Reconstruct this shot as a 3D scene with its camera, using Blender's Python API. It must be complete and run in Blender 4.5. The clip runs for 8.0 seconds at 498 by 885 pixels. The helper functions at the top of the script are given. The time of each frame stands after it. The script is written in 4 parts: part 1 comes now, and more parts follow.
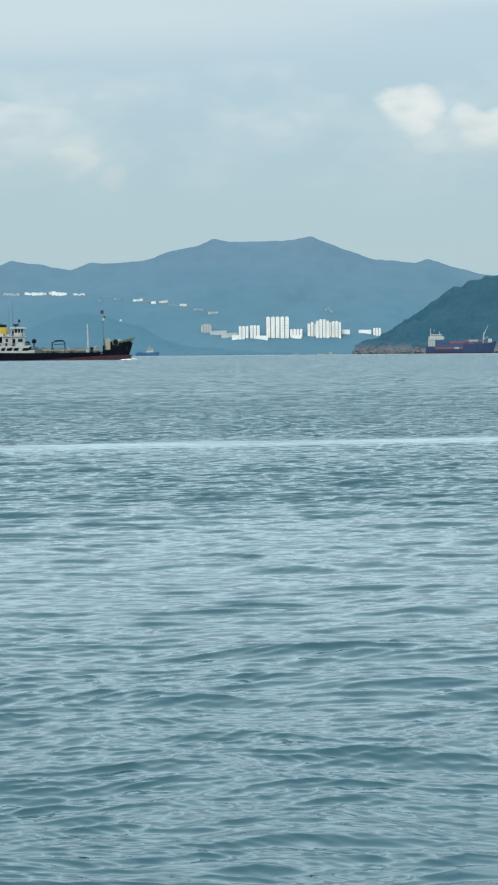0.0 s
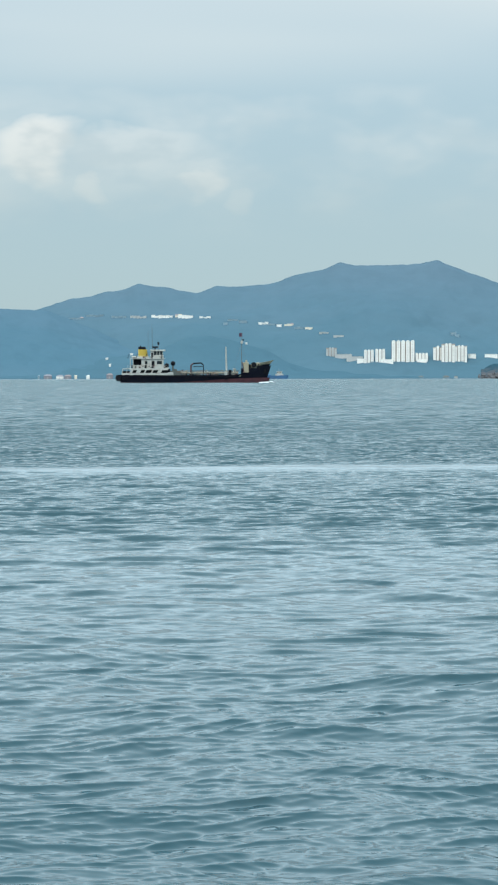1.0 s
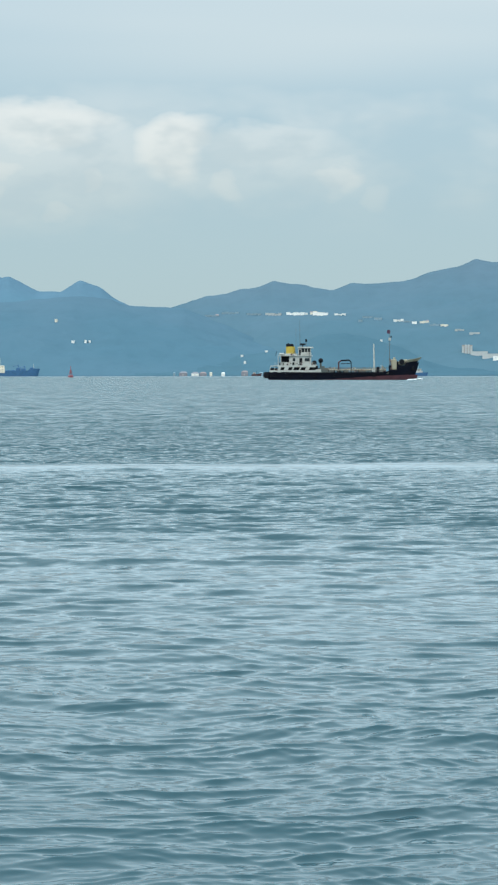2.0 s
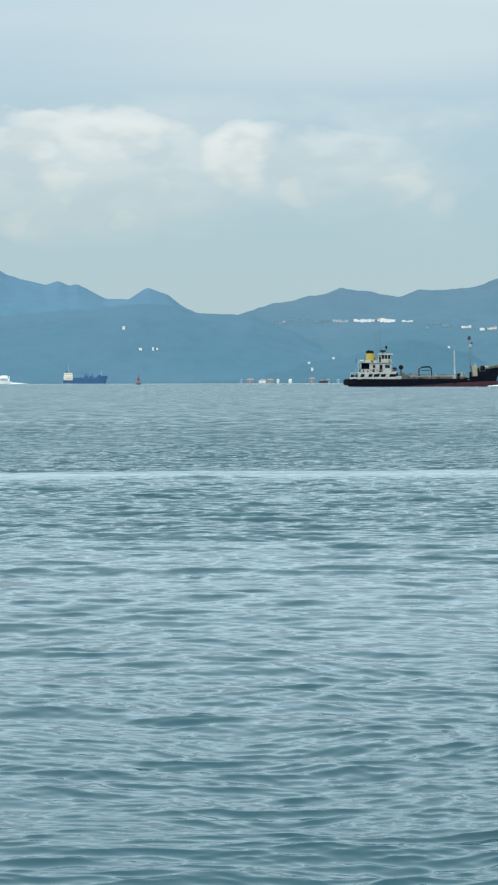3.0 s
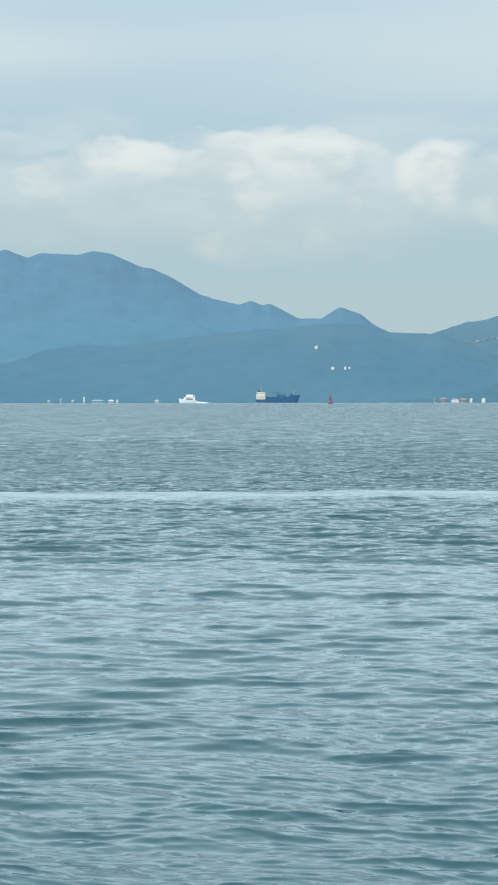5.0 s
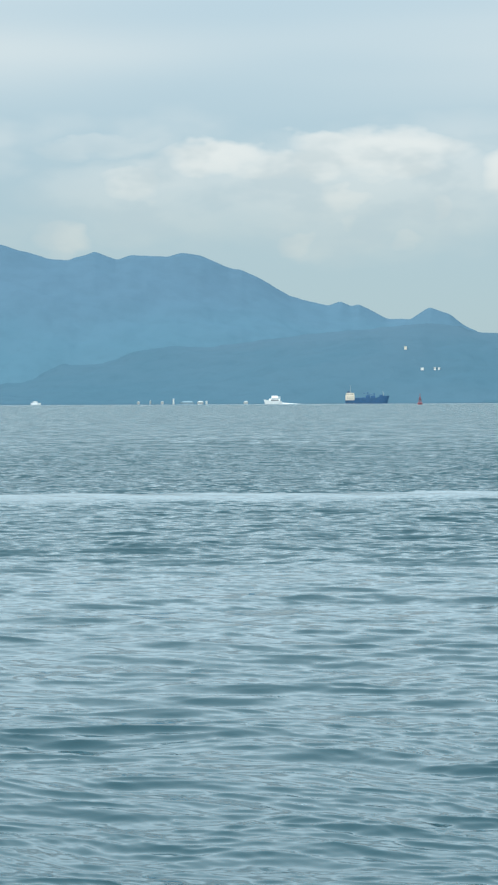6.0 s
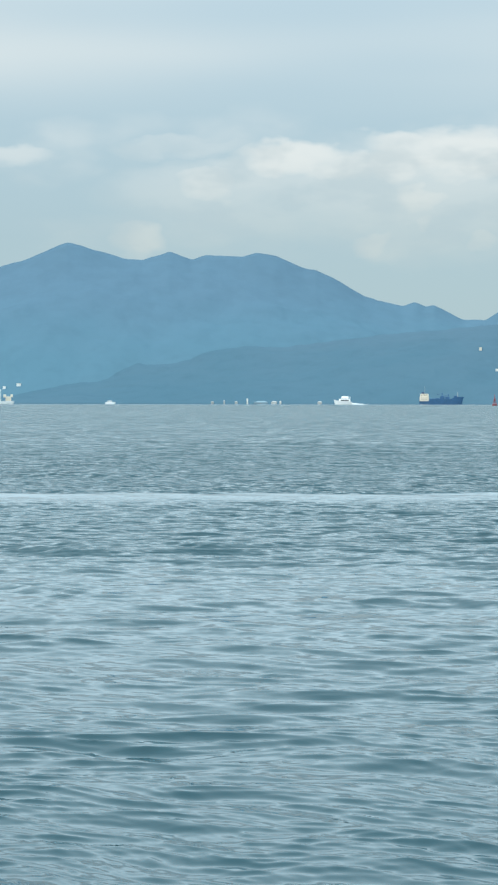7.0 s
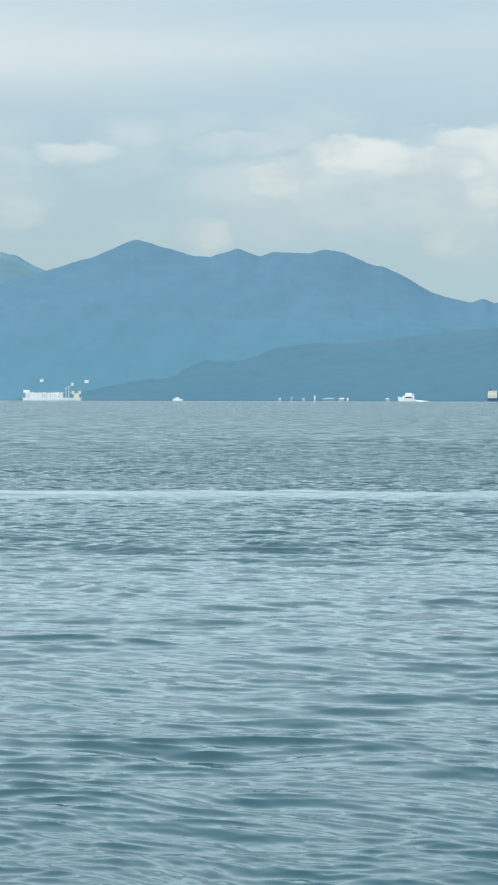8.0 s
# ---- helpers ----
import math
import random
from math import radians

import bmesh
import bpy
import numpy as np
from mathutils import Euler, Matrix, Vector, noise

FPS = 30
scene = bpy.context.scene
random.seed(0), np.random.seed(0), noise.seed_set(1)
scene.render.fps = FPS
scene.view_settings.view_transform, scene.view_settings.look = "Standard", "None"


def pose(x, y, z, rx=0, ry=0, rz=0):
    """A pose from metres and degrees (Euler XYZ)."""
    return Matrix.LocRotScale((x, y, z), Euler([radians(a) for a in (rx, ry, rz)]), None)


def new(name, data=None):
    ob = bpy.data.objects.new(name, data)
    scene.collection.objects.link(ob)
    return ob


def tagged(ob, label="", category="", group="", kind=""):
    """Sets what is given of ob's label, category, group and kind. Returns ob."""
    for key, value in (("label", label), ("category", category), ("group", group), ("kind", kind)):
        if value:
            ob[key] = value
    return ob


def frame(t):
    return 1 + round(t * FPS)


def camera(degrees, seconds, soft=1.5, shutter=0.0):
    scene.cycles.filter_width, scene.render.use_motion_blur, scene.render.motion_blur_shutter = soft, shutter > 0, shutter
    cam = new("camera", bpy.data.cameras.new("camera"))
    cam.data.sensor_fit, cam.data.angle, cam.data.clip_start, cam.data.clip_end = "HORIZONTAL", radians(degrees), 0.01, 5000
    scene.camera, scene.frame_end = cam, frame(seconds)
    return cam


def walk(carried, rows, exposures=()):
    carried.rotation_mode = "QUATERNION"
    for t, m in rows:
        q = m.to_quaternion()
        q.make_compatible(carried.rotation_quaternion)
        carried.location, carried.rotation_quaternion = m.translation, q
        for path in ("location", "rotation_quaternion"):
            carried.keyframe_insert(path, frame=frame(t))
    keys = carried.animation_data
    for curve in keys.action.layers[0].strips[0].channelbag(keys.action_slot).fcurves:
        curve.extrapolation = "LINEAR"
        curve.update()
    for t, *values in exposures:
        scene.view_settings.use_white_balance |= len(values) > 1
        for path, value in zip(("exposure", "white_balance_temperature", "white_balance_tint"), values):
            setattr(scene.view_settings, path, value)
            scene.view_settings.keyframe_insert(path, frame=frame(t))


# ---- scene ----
EYE = 2.4                      # the eye stands 2.4 m above the water
cam = camera(15.0, 8.0, soft=2.3)

# seconds, yaw, pitch, roll in degrees: a hand-held pan from one spot on the shore
TURNS = [(0.0, -0.0, -2.683, -0.474), (0.5, 1.537, -2.135, -0.065), (1.0, 3.763, -1.961, -0.09),
         (1.5, 6.11, -2.091, 0.012), (3.0, 9.874, -1.828, -0.134), (3.5, 10.688, -1.763, 0.155),
         (4.0, 11.756, -1.618, 0.263), (4.5, 13.398, -1.460, 0.157), (5.0, 15.686, -1.235, -0.076),
         (6.5, 19.394, -1.223, -0.115), (7.0, 20.618, -1.191, 0.086), (7.5, 21.624, -1.268, 0.169), (8.0, 22.655, -1.291, 0.128)]
SINK = 0.03                    # the far shore lies this much lower, in degrees
walk(cam, [(t, pose(0, 0, EYE, 90 + pitch - SINK, 0, yaw) @ pose(0, 0, 0, 0, 0, roll)) for t, yaw, pitch, roll in TURNS])


# ---- sky and sun ----
class Nodes:
    """A small writer for node trees."""

    def __init__(self, tree):
        self.tree = tree
        tree.nodes.clear()

    def add(self, kind, **sets):
        n = self.tree.nodes.new(kind)
        for key, value in sets.items():
            setattr(n, key, value)
        return n

    def put(self, value, socket):
        if isinstance(value, bpy.types.NodeSocket):
            self.tree.links.new(value, socket)
        elif value is not None:
            socket.default_value = value

    def math(self, op, a, b=None, c=None, clamp=False):
        n = self.add("ShaderNodeMath", operation=op, use_clamp=clamp)
        for v, s in zip((a, b, c), n.inputs):
            self.put(v, s)
        return n.outputs[0]

    def mix(self, fac, a, b, blend="MIX"):
        n = self.add("ShaderNodeMix", data_type="RGBA", blend_type=blend)
        self.put(fac, n.inputs[0]), self.put(a, n.inputs[6]), self.put(b, n.inputs[7])
        return n.outputs[2]

    def noise(self, vector, scale, detail=4.0, rough=0.55, warp=0.0):
        n = self.add("ShaderNodeTexNoise")
        self.put(vector, n.inputs["Vector"])
        n.inputs["Scale"].default_value, n.inputs["Detail"].default_value = scale, detail
        n.inputs["Roughness"].default_value, n.inputs["Distortion"].default_value = rough, warp
        return n.outputs["Fac"]

    def ramp(self, fac, stops):
        n = self.add("ShaderNodeValToRGB")
        self.put(fac, n.inputs[0])
        els = n.color_ramp.elements
        while len(els) < len(stops):
            els.new(0.5)
        for el, (pos, col) in zip(els, stops):
            el.position, el.color = pos, (*col, 1) if len(col) == 3 else col
        return n.outputs[0]

    def step(self, value, lo, hi):
        n = self.add("ShaderNodeMapRange", interpolation_type="SMOOTHSTEP", clamp=True)
        self.put(value, n.inputs[0])
        for k, v in zip((1, 2, 3, 4), (lo, hi, 0.0, 1.0)):
            self.put(v, n.inputs[k])
        return n.outputs[0]

    def vec(self, x, y, z=0.0):
        n = self.add("ShaderNodeCombineXYZ")
        self.put(x, n.inputs[0]), self.put(y, n.inputs[1]), self.put(z, n.inputs[2])
        return n.outputs[0]

    def split(self, v):
        n = self.add("ShaderNodeSeparateXYZ")
        self.put(v, n.inputs[0])
        return n.outputs


SUN_EL, SUN_TURN = 48.0, 205.0   # high, behind the eye's right shoulder
# cloud banks over the hills: bearing, height, half width, half height in degrees, thickness
CLOUDS = [(14.8, 6.8, 6.5, 1.9, 0.6), (7.6, 6.8, 3.4, 1.3, 0.45), (21.0, 6.5, 4.0, 1.5, 0.45), (10.0, 7.25, 1.6, 1.3, 1.0), (9.6, 6.5, 1.2, 0.8, 0.5), (14.6, 7.2, 3.6, 1.5, 0.55), (14.2, 7.75, 2.7, 1.0, 0.9), (12.6, 7.5, 1.4, 0.8, 0.6),
          (16.3, 7.4, 1.5, 0.7, 0.85), (13.6, 6.6, 1.6, 0.6, 0.6), (16.2, 5.2, 1.2, 0.7, 0.5), (13.4, 5.6, 1.0, 0.6, 0.5), (7.4, 7.1, 2.6, 0.9, 0.55), (5.6, 6.4, 1.3, 0.8, 0.5),
          (19.3, 7.6, 1.9, 0.7, 0.92), (20.4, 7.0, 2.0, 0.7, 0.55), (17.6, 6.6, 2.2, 0.8, 0.45), (24.2, 5.2, 0.9, 0.55, 0.6), (16.8, 4.9, 0.9, 0.5, 0.5),
          (27.8, 7.6, 1.4, 0.4, 0.55), (29.8, 5.8, 1.2, 0.5, 0.5), (-4.9, 7.5, 1.0, 0.8, 1.0), (-7.0, 7.0, 1.4, 0.9, 0.95), (-5.9, 6.8, 1.4, 0.7, 0.6), (22.5, 7.9, 2.5, 0.4, 0.35),
          (15.4, 6.45, 1.0, 0.55, 0.85), (12.8, 6.15, 0.55, 0.5, 0.75), (13.4, 5.1, 0.6, 0.4, 0.7), (15.3, 5.6, 0.5, 0.4, 0.7), (17.1, 5.0, 0.8, 0.5, 0.75),
          (5.4, 6.2, 1.0, 0.6, 0.75), (8.3, 6.0, 0.6, 0.6, 0.7), (4.1, 5.6, 0.6, 0.5, 0.4), (21.7, 6.8, 1.2, 0.6, 0.75), (24.0, 5.15, 0.8, 0.45, 0.8),
          (17.9, 7.4, 2.3, 0.6, 0.8), (19.8, 6.8, 3.2, 0.9, 0.5), (15.8, 7.9, 1.6, 0.6, 0.85)]
SKY_STRENGTH = 0.1


def make_world():
    world = bpy.data.worlds.new("sky")
    scene.world = world
    world.use_nodes = True
    n = Nodes(world.node_tree)
    way = n.add("ShaderNodeTexCoord").outputs["Generated"]
    x, y, z = n.split(way)
    deg = 57.29578
    bearing = n.math("MULTIPLY", n.math("ARCTAN2", n.math("MULTIPLY", x, -1.0), y), deg)
    height = n.math("MULTIPLY", n.math("ARCSINE", z), deg)
    flat = n.vec(n.math("MULTIPLY", bearing, 0.5), height)
    soft = n.noise(flat, 0.55, 3.0, 0.5)
    fine = n.noise(flat, 1.2, 3.0, 0.5)
    wx = n.math("MULTIPLY_ADD", n.math("SUBTRACT", soft, 0.5), 2.2, bearing)
    wy = n.math("MULTIPLY_ADD", n.math("SUBTRACT", fine, 0.5), 1.2, height)
    total = None
    for b, h, w, t, thick in CLOUDS:
        u = n.math("MULTIPLY", n.math("SUBTRACT", wx, b), 1 / w)
        v = n.math("MULTIPLY", n.math("SUBTRACT", wy, h - 0.15), 1 / t)
        v = n.math("MAXIMUM", n.math("MULTIPLY", v, 1.5), n.math("MULTIPLY", v, -0.75))   # crisp tops, ragged undersides
        d = n.math("ADD", n.math("MULTIPLY", u, u), n.math("MULTIPLY", v, v))
        one = n.math("MULTIPLY", n.step(d, *((1.32, 0.12) if thick > 0.8 else (1.35, 0.05))), thick)
        total = one if total is None else n.math("MAXIMUM", total, one)
    # long thin streaks high up
    streak = n.noise(n.vec(n.math("MULTIPLY", bearing, 0.04), n.math("MULTIPLY", height, 0.32)), 1.0, 1.5, 0.4)
    band = n.math("MULTIPLY", n.math("MULTIPLY", n.step(height, 8.0, 10.5), n.step(height, 18.0, 12.0)), n.step(streak, 0.25, 0.75))
    total = n.math("MULTIPLY", total, n.math("MULTIPLY_ADD", fine, 0.4, 0.82))
    haze = n.math("MULTIPLY", n.math("MULTIPLY", n.step(height, 3.6, 6.0), n.step(height, 9.5, 7.6)), n.step(soft, 0.38, 0.7))
    total = n.math("MAXIMUM", total, n.math("MULTIPLY", haze, 0.4))
    cover = n.math("MAXIMUM", total, n.math("MULTIPLY", band, 0.75), clamp=True)
    sky = n.add("ShaderNodeTexSky", sky_type="NISHITA", sun_disc=False, sun_elevation=radians(SUN_EL), sun_rotation=radians(SUN_TURN))
    sky.air_density, sky.dust_density, sky.ozone_density = 1.0, 1.0, 1.2
    veil = n.ramp(n.math("MULTIPLY", height, 1 / 90, clamp=True),
                  [(0.0, (4.3, 5.85, 6.3)), (0.055, (4.35, 5.95, 6.6)), (0.139, (5.35, 7.1, 8.0)), (0.2, (18.6, 23.8, 26.3)), (0.3, (19.2, 24.5, 27.1)), (1.0, (16.4, 21.0, 23.6))])
    base = n.mix(0.86, sky.outputs[0], veil)
    white = n.mix(n.step(height, 4.5, 8.0), (6.2, 7.0, 6.9, 1), (8.5, 8.9, 8.7, 1))
    lump = n.noise(flat, 1.0, 3.0, 0.5)
    under = n.math("MULTIPLY", n.step(lump, 0.6, 0.36), n.step(height, 8.6, 7.2))
    white = n.mix(n.math("MULTIPLY", under, 0.55), white, (5.2, 6.2, 6.5, 1))
    out = n.mix(n.math("MULTIPLY", cover, 0.85), base, white)
    bg = n.add("ShaderNodeBackground")
    n.put(out, bg.inputs[0])
    bg.inputs[1].default_value = SKY_STRENGTH
    n.tree.links.new(bg.outputs[0], n.add("ShaderNodeOutputWorld").inputs[0])


make_world()
sun = new("sun", bpy.data.lights.new("sun", "SUN"))
sun.data.energy, sun.data.angle, sun.data.color = 1.7, radians(6.0), (1.0, 0.94, 0.85)
sun.matrix_world = pose(0, 0, 300, 90 - SUN_EL, 0, 180 - SUN_TURN)
scene.view_settings.exposure = 0.0


# ---- materials ----
def surface(name, colour, rough=0.6, metal=0.0, vary=0.25, grain=1.5, stain=0.25, second=None, bump=0.0, bump_scale=8.0, gloss=0.5):
    """Painted, rusted, rocky or planted surface: base colour with stains and grain of real size."""
    m = bpy.data.materials.new(name)
    m.use_nodes = True
    n = Nodes(m.node_tree)
    pos = n.add("ShaderNodeTexCoord").outputs["Object"]
    big, small = n.noise(pos, stain, 4.0, 0.6), n.noise(pos, grain, 5.0, 0.65)
    second = second or tuple(c * 0.55 for c in colour)
    col = n.mix(n.math("MULTIPLY", n.step(big, 0.42, 0.75), vary * 2, clamp=True), (*colour, 1), (*second, 1))
    col = n.mix(n.math("MULTIPLY", n.step(small, 0.4, 0.8), vary), col, tuple(c * 0.6 for c in colour) + (1,))
    shade = n.add("ShaderNodeBsdfPrincipled")
    n.put(col, shade.inputs["Base Color"])
    n.put(n.math("MULTIPLY_ADD", small, 0.2, rough - 0.1), shade.inputs["Roughness"])
    shade.inputs["Metallic"].default_value = metal
    shade.inputs["Specular IOR Level"].default_value = gloss
    if bump:
        b = n.add("ShaderNodeBump")
        b.inputs["Strength"].default_value, b.inputs["Distance"].default_value = 0.8, bump
        n.put(n.noise(pos, bump_scale, 5.0, 0.6), b.inputs["Height"])
        n.tree.links.new(b.outputs[0], shade.inputs["Normal"])
    n.tree.links.new(shade.outputs[0], n.add("ShaderNodeOutputMaterial").inputs[0])
    return m


def water_surface():
    m = bpy.data.materials.new("sea_water")
    m.use_nodes = True
    n = Nodes(m.node_tree)
    pos = n.add("ShaderNodeTexCoord").outputs["Object"]
    x, y, z = n.split(pos)
    # the wind stands a little across
    x, y = n.math("MULTIPLY_ADD", y, 0.2, n.math("MULTIPLY", x, 0.98)), n.math("MULTIPLY_ADD", x, -0.2, n.math("MULTIPLY", y, 0.98))
    wx, wy, wz = n.split(n.add("ShaderNodeNewGeometry").outputs["Position"])
    # a slick left by a wake, and wind-ruffled water on both sides of it
    wander = n.noise(n.vec(n.math("MULTIPLY", wx, 0.05), n.math("MULTIPLY", wy, 0.09)), 1.0, 3.0, 0.5)
    reach = n.math("SQRT", n.math("ADD", n.math("MULTIPLY", wx, wx), n.math("MULTIPLY", wy, wy)))
    reach = n.math("MULTIPLY_ADD", n.math("SUBTRACT", wander, 0.5), n.math("MULTIPLY", reach, 0.08), reach)
    sway = n.math("MULTIPLY_ADD", n.math("SINE", n.math("MULTIPLY", wx, 0.23)), 0.5, n.math("MULTIPLY", n.math("SINE", n.math("MULTIPLY", wx, 0.71)), 0.25))
    track = n.math("ADD", sway, n.math("MULTIPLY_ADD", n.math("MAXIMUM", n.math("ADD", wx, 5.0), 0.0), -0.3, n.math("SQRT", n.math("ADD", n.math("MULTIPLY", wx, wx), n.math("MULTIPLY", wy, wy)))))
    slick = n.math("MULTIPLY", n.step(track, 43.0, 49.4), n.step(track, 50.3, 49.9))
    gust = n.noise(n.vec(n.math("MULTIPLY", wx, 0.12), n.math("MULTIPLY", wy, 0.2)), 1.0, 3.0, 0.55)
    calm = n.math("MULTIPLY_ADD", slick, -0.92, 1.0)
    ruffled = n.math("MULTIPLY", n.step(reach, 25.0, 32.0), n.step(reach, 130.0, 64.0))
    ruffled = n.math("MULTIPLY", n.math("MULTIPLY", ruffled, calm), n.math("MULTIPLY_ADD", gust, 0.6, 0.7))
    lee = n.step(reach, 2100.0, 1500.0)   # sheltered glassy water under the far shore
    open_water = n.math("MULTIPLY", calm, lee)

    def slopes(scale, stretch, detail, size, fronts=False):
        """Ripple slopes along x and y: a vector of small random tilts."""
        t = n.add("ShaderNodeTexNoise")
        n.put(n.vec(n.math("MULTIPLY", x, stretch), y), t.inputs["Vector"])
        t.inputs["Scale"].default_value, t.inputs["Detail"].default_value, t.inputs["Roughness"].default_value = scale, detail, 0.6
        low = n.add("ShaderNodeVectorMath", operation="SUBTRACT")
        n.put(t.outputs["Color"], low.inputs[0])
        low.inputs[1].default_value = (0.5, 0.5, 0.5)
        mul = n.add("ShaderNodeVectorMath", operation="MULTIPLY")
        way = low.outputs[0]
        if fronts:   # steep faces towards the shore, long gentle backs
            sx, sy, sz = n.split(way)
            way = n.vec(sx, n.math("MULTIPLY", n.math("ABSOLUTE", sy), -1.0))
        n.put(way, mul.inputs[0])
        n.put(n.vec(n.math("MULTIPLY", size, stretch), size, 0.0), mul.inputs[1])
        return mul.outputs[0]

    def add(a, b):
        v = n.add("ShaderNodeVectorMath", operation="ADD")
        n.put(a, v.inputs[0]), n.put(b, v.inputs[1])
        return v.outputs[0]

    fine = slopes(9.0, 0.35, 2.0, n.math("MULTIPLY", open_water, n.math("MULTIPLY_ADD", n.step(reach, 12.0, 30.0), 0.35, 0.35)))
    ruffle = slopes(4.6, 0.35, 2.0, n.math("MULTIPLY", ruffled, n.math("MULTIPLY_ADD", n.step(track, 49.0, 52.0), 2.0, 3.0)), True)
    chop = slopes(2.6, 0.3, 2.0, n.math("MULTIPLY", open_water, n.math("MULTIPLY", n.step(reach, 11.0, 30.0), 1.3)), True)
    away = slopes(1.1, 0.4, 3.0, n.math("MULTIPLY", open_water, n.math("MULTIPLY", n.step(reach, 50.0, 130.0), 4.7)), True)
    front = n.vec(0.0, n.math("MULTIPLY", slick, -0.09), 0.0)   # the slick is the low face of a spent wake
    tilt = add(add(front, n.add("ShaderNodeNewGeometry").outputs["Normal"]), add(add(fine, away), add(chop, ruffle)))
    unit = n.add("ShaderNodeVectorMath", operation="NORMALIZE")
    n.put(tilt, unit.inputs[0])
    shade = n.add("ShaderNodeBsdfPrincipled")
    murk = n.noise(n.vec(n.math("MULTIPLY", wx, 0.1), n.math("MULTIPLY", wy, 0.1)), 1.0, 3.0)
    n.put(n.mix(murk, (0.013, 0.048, 0.061, 1), (0.017, 0.054, 0.067, 1)), shade.inputs["Base Color"])
    shade.inputs["IOR"].default_value = 1.34
    n.put(n.math("MULTIPLY_ADD", n.math("MULTIPLY", n.math("MULTIPLY", n.step(reach, 40.0, 150.0), calm), lee), 0.16, 0.03), shade.inputs["Roughness"])
    n.tree.links.new(unit.outputs[0], shade.inputs["Normal"])
    n.tree.links.new(shade.outputs[0], n.add("ShaderNodeOutputMaterial").inputs[0])
    return m


def hillside(name, colour, second, upper, clump=0.02, rocky=0.0, rough=0.4):
    """Wooded slopes: two scales of haze-blued green, with paler scars."""
    m = bpy.data.materials.new(name)
    m.use_nodes = True
    n = Nodes(m.node_tree)
    pos = n.add("ShaderNodeTexCoord").outputs["Object"]
    wide, near, scar = n.noise(pos, clump * 0.16, 4.0, 0.6), n.noise(pos, clump, 5.0, 0.65), n.noise(pos, clump * 0.35, 3.0, 0.5, 0.6)
    col = n.mix(n.step(wide, 0.35, 0.68), (*colour, 1), (*second, 1))
    col = n.mix(n.math("MULTIPLY", n.step(near, 0.45, 0.75), 0.25), col, tuple(c * 0.75 for c in colour) + (1,))
    col = n.mix(n.math("MULTIPLY", n.step(scar, 0.70, 0.78), 0.22), col, tuple(min(1, c * 1.35 + 0.02) for c in colour) + (1,))
    # haze's paler grey is painted over the woods with height
    up = n.math("MULTIPLY_ADD", n.math("SUBTRACT", wide, 0.5), 160.0, n.split(pos)[2])
    col = n.mix(n.step(up, 40.0, 300.0), col, n.mix(n.math("MULTIPLY", n.step(near, 0.35, 0.7), 0.5), (*upper, 1), tuple(c * 0.88 for c in upper) + (1,)))
    if rocky:   # bare rock breaks through near the water
        bare = n.math("MULTIPLY", n.step(n.split(pos)[2], rocky, 4.0), n.step(n.noise(pos, 0.05, 4.0, 0.6), 0.42, 0.56))
        col = n.mix(bare, col, (0.088, 0.088, 0.094, 1))
    b = n.add("ShaderNodeBump")
    b.inputs["Strength"].default_value, b.inputs["Distance"].default_value = rough, 8.0
    n.put(near, b.inputs["Height"])
    shade = n.add("ShaderNodeBsdfDiffuse")
    n.put(col, shade.inputs[0])
    n.tree.links.new(b.outputs[0], shade.inputs["Normal"])
    n.tree.links.new(shade.outputs[0], n.add("ShaderNodeOutputMaterial").inputs[0])
    return m


WATER = water_surface()
# haze of distance put into these slope colours: bluer and paler further off
RANGE_WOOD = hillside("hazed_grey_green_wooded_slope", (0.065, 0.124, 0.159), (0.072, 0.130, 0.165), (0.090, 0.138, 0.175))
FAR_WOOD = hillside("hazed_far_wooded_slope", (0.079, 0.156, 0.203), (0.084, 0.160, 0.208), (0.089, 0.153, 0.205), rough=0.22)
MID_WOOD = hillside("hazed_middle_wooded_slope", (0.064, 0.125, 0.164), (0.070, 0.130, 0.170), (0.086, 0.137, 0.178))
LOW_WOOD = hillside("hazed_low_wooded_slope", (0.057, 0.114, 0.148), (0.063, 0.121, 0.155), (0.073, 0.121, 0.155))
PALE_HAZE_WOOD = hillside("hazed_pale_far_slope", (0.122, 0.201, 0.242), (0.125, 0.205, 0.245), (0.129, 0.205, 0.242))
ISLE_WOOD = hillside("hazed_island_scrub", (0.023, 0.060, 0.083), (0.029, 0.068, 0.089), (0.026, 0.062, 0.086), 0.06, 20.0, rough=0.5)
ROCK = surface("shore_rock", (0.092, 0.09, 0.094), 0.9, vary=0.4, grain=0.4, stain=0.08)
BLIND = surface("pale_blinds", (0.40, 0.37, 0.34), 0.6, vary=0.15)
WHITE = surface("white_render", (0.78, 0.75, 0.70), 0.7, vary=0.15, grain=0.3, stain=0.05)
CREAM = surface("cream_render", (0.72, 0.64, 0.52), 0.7, vary=0.2, grain=0.3, stain=0.05)
# wall colour with the blue of distant haze mixed in
HAZED_WALL = surface("hazed_blue_grey_render", (0.20, 0.29, 0.34), 0.8, vary=0.25, grain=0.3, stain=0.05)
GREY_WALL = surface("grey_concrete", (0.42, 0.43, 0.42), 0.8, vary=0.25, grain=0.3, stain=0.05)
# pink greyed and blued by haze painted into it
HAZED_PINK = surface("hazed_pink_brick_wall", (0.21, 0.205, 0.23), 0.8, vary=0.3, grain=0.4, stain=0.06)
PANE = surface("dark_glass", (0.012, 0.018, 0.022), 0.15, vary=0.1)
SLOT = surface("brown_grey_recess_render", (0.30, 0.25, 0.22), 0.8, vary=0.25, grain=0.3, stain=0.05)
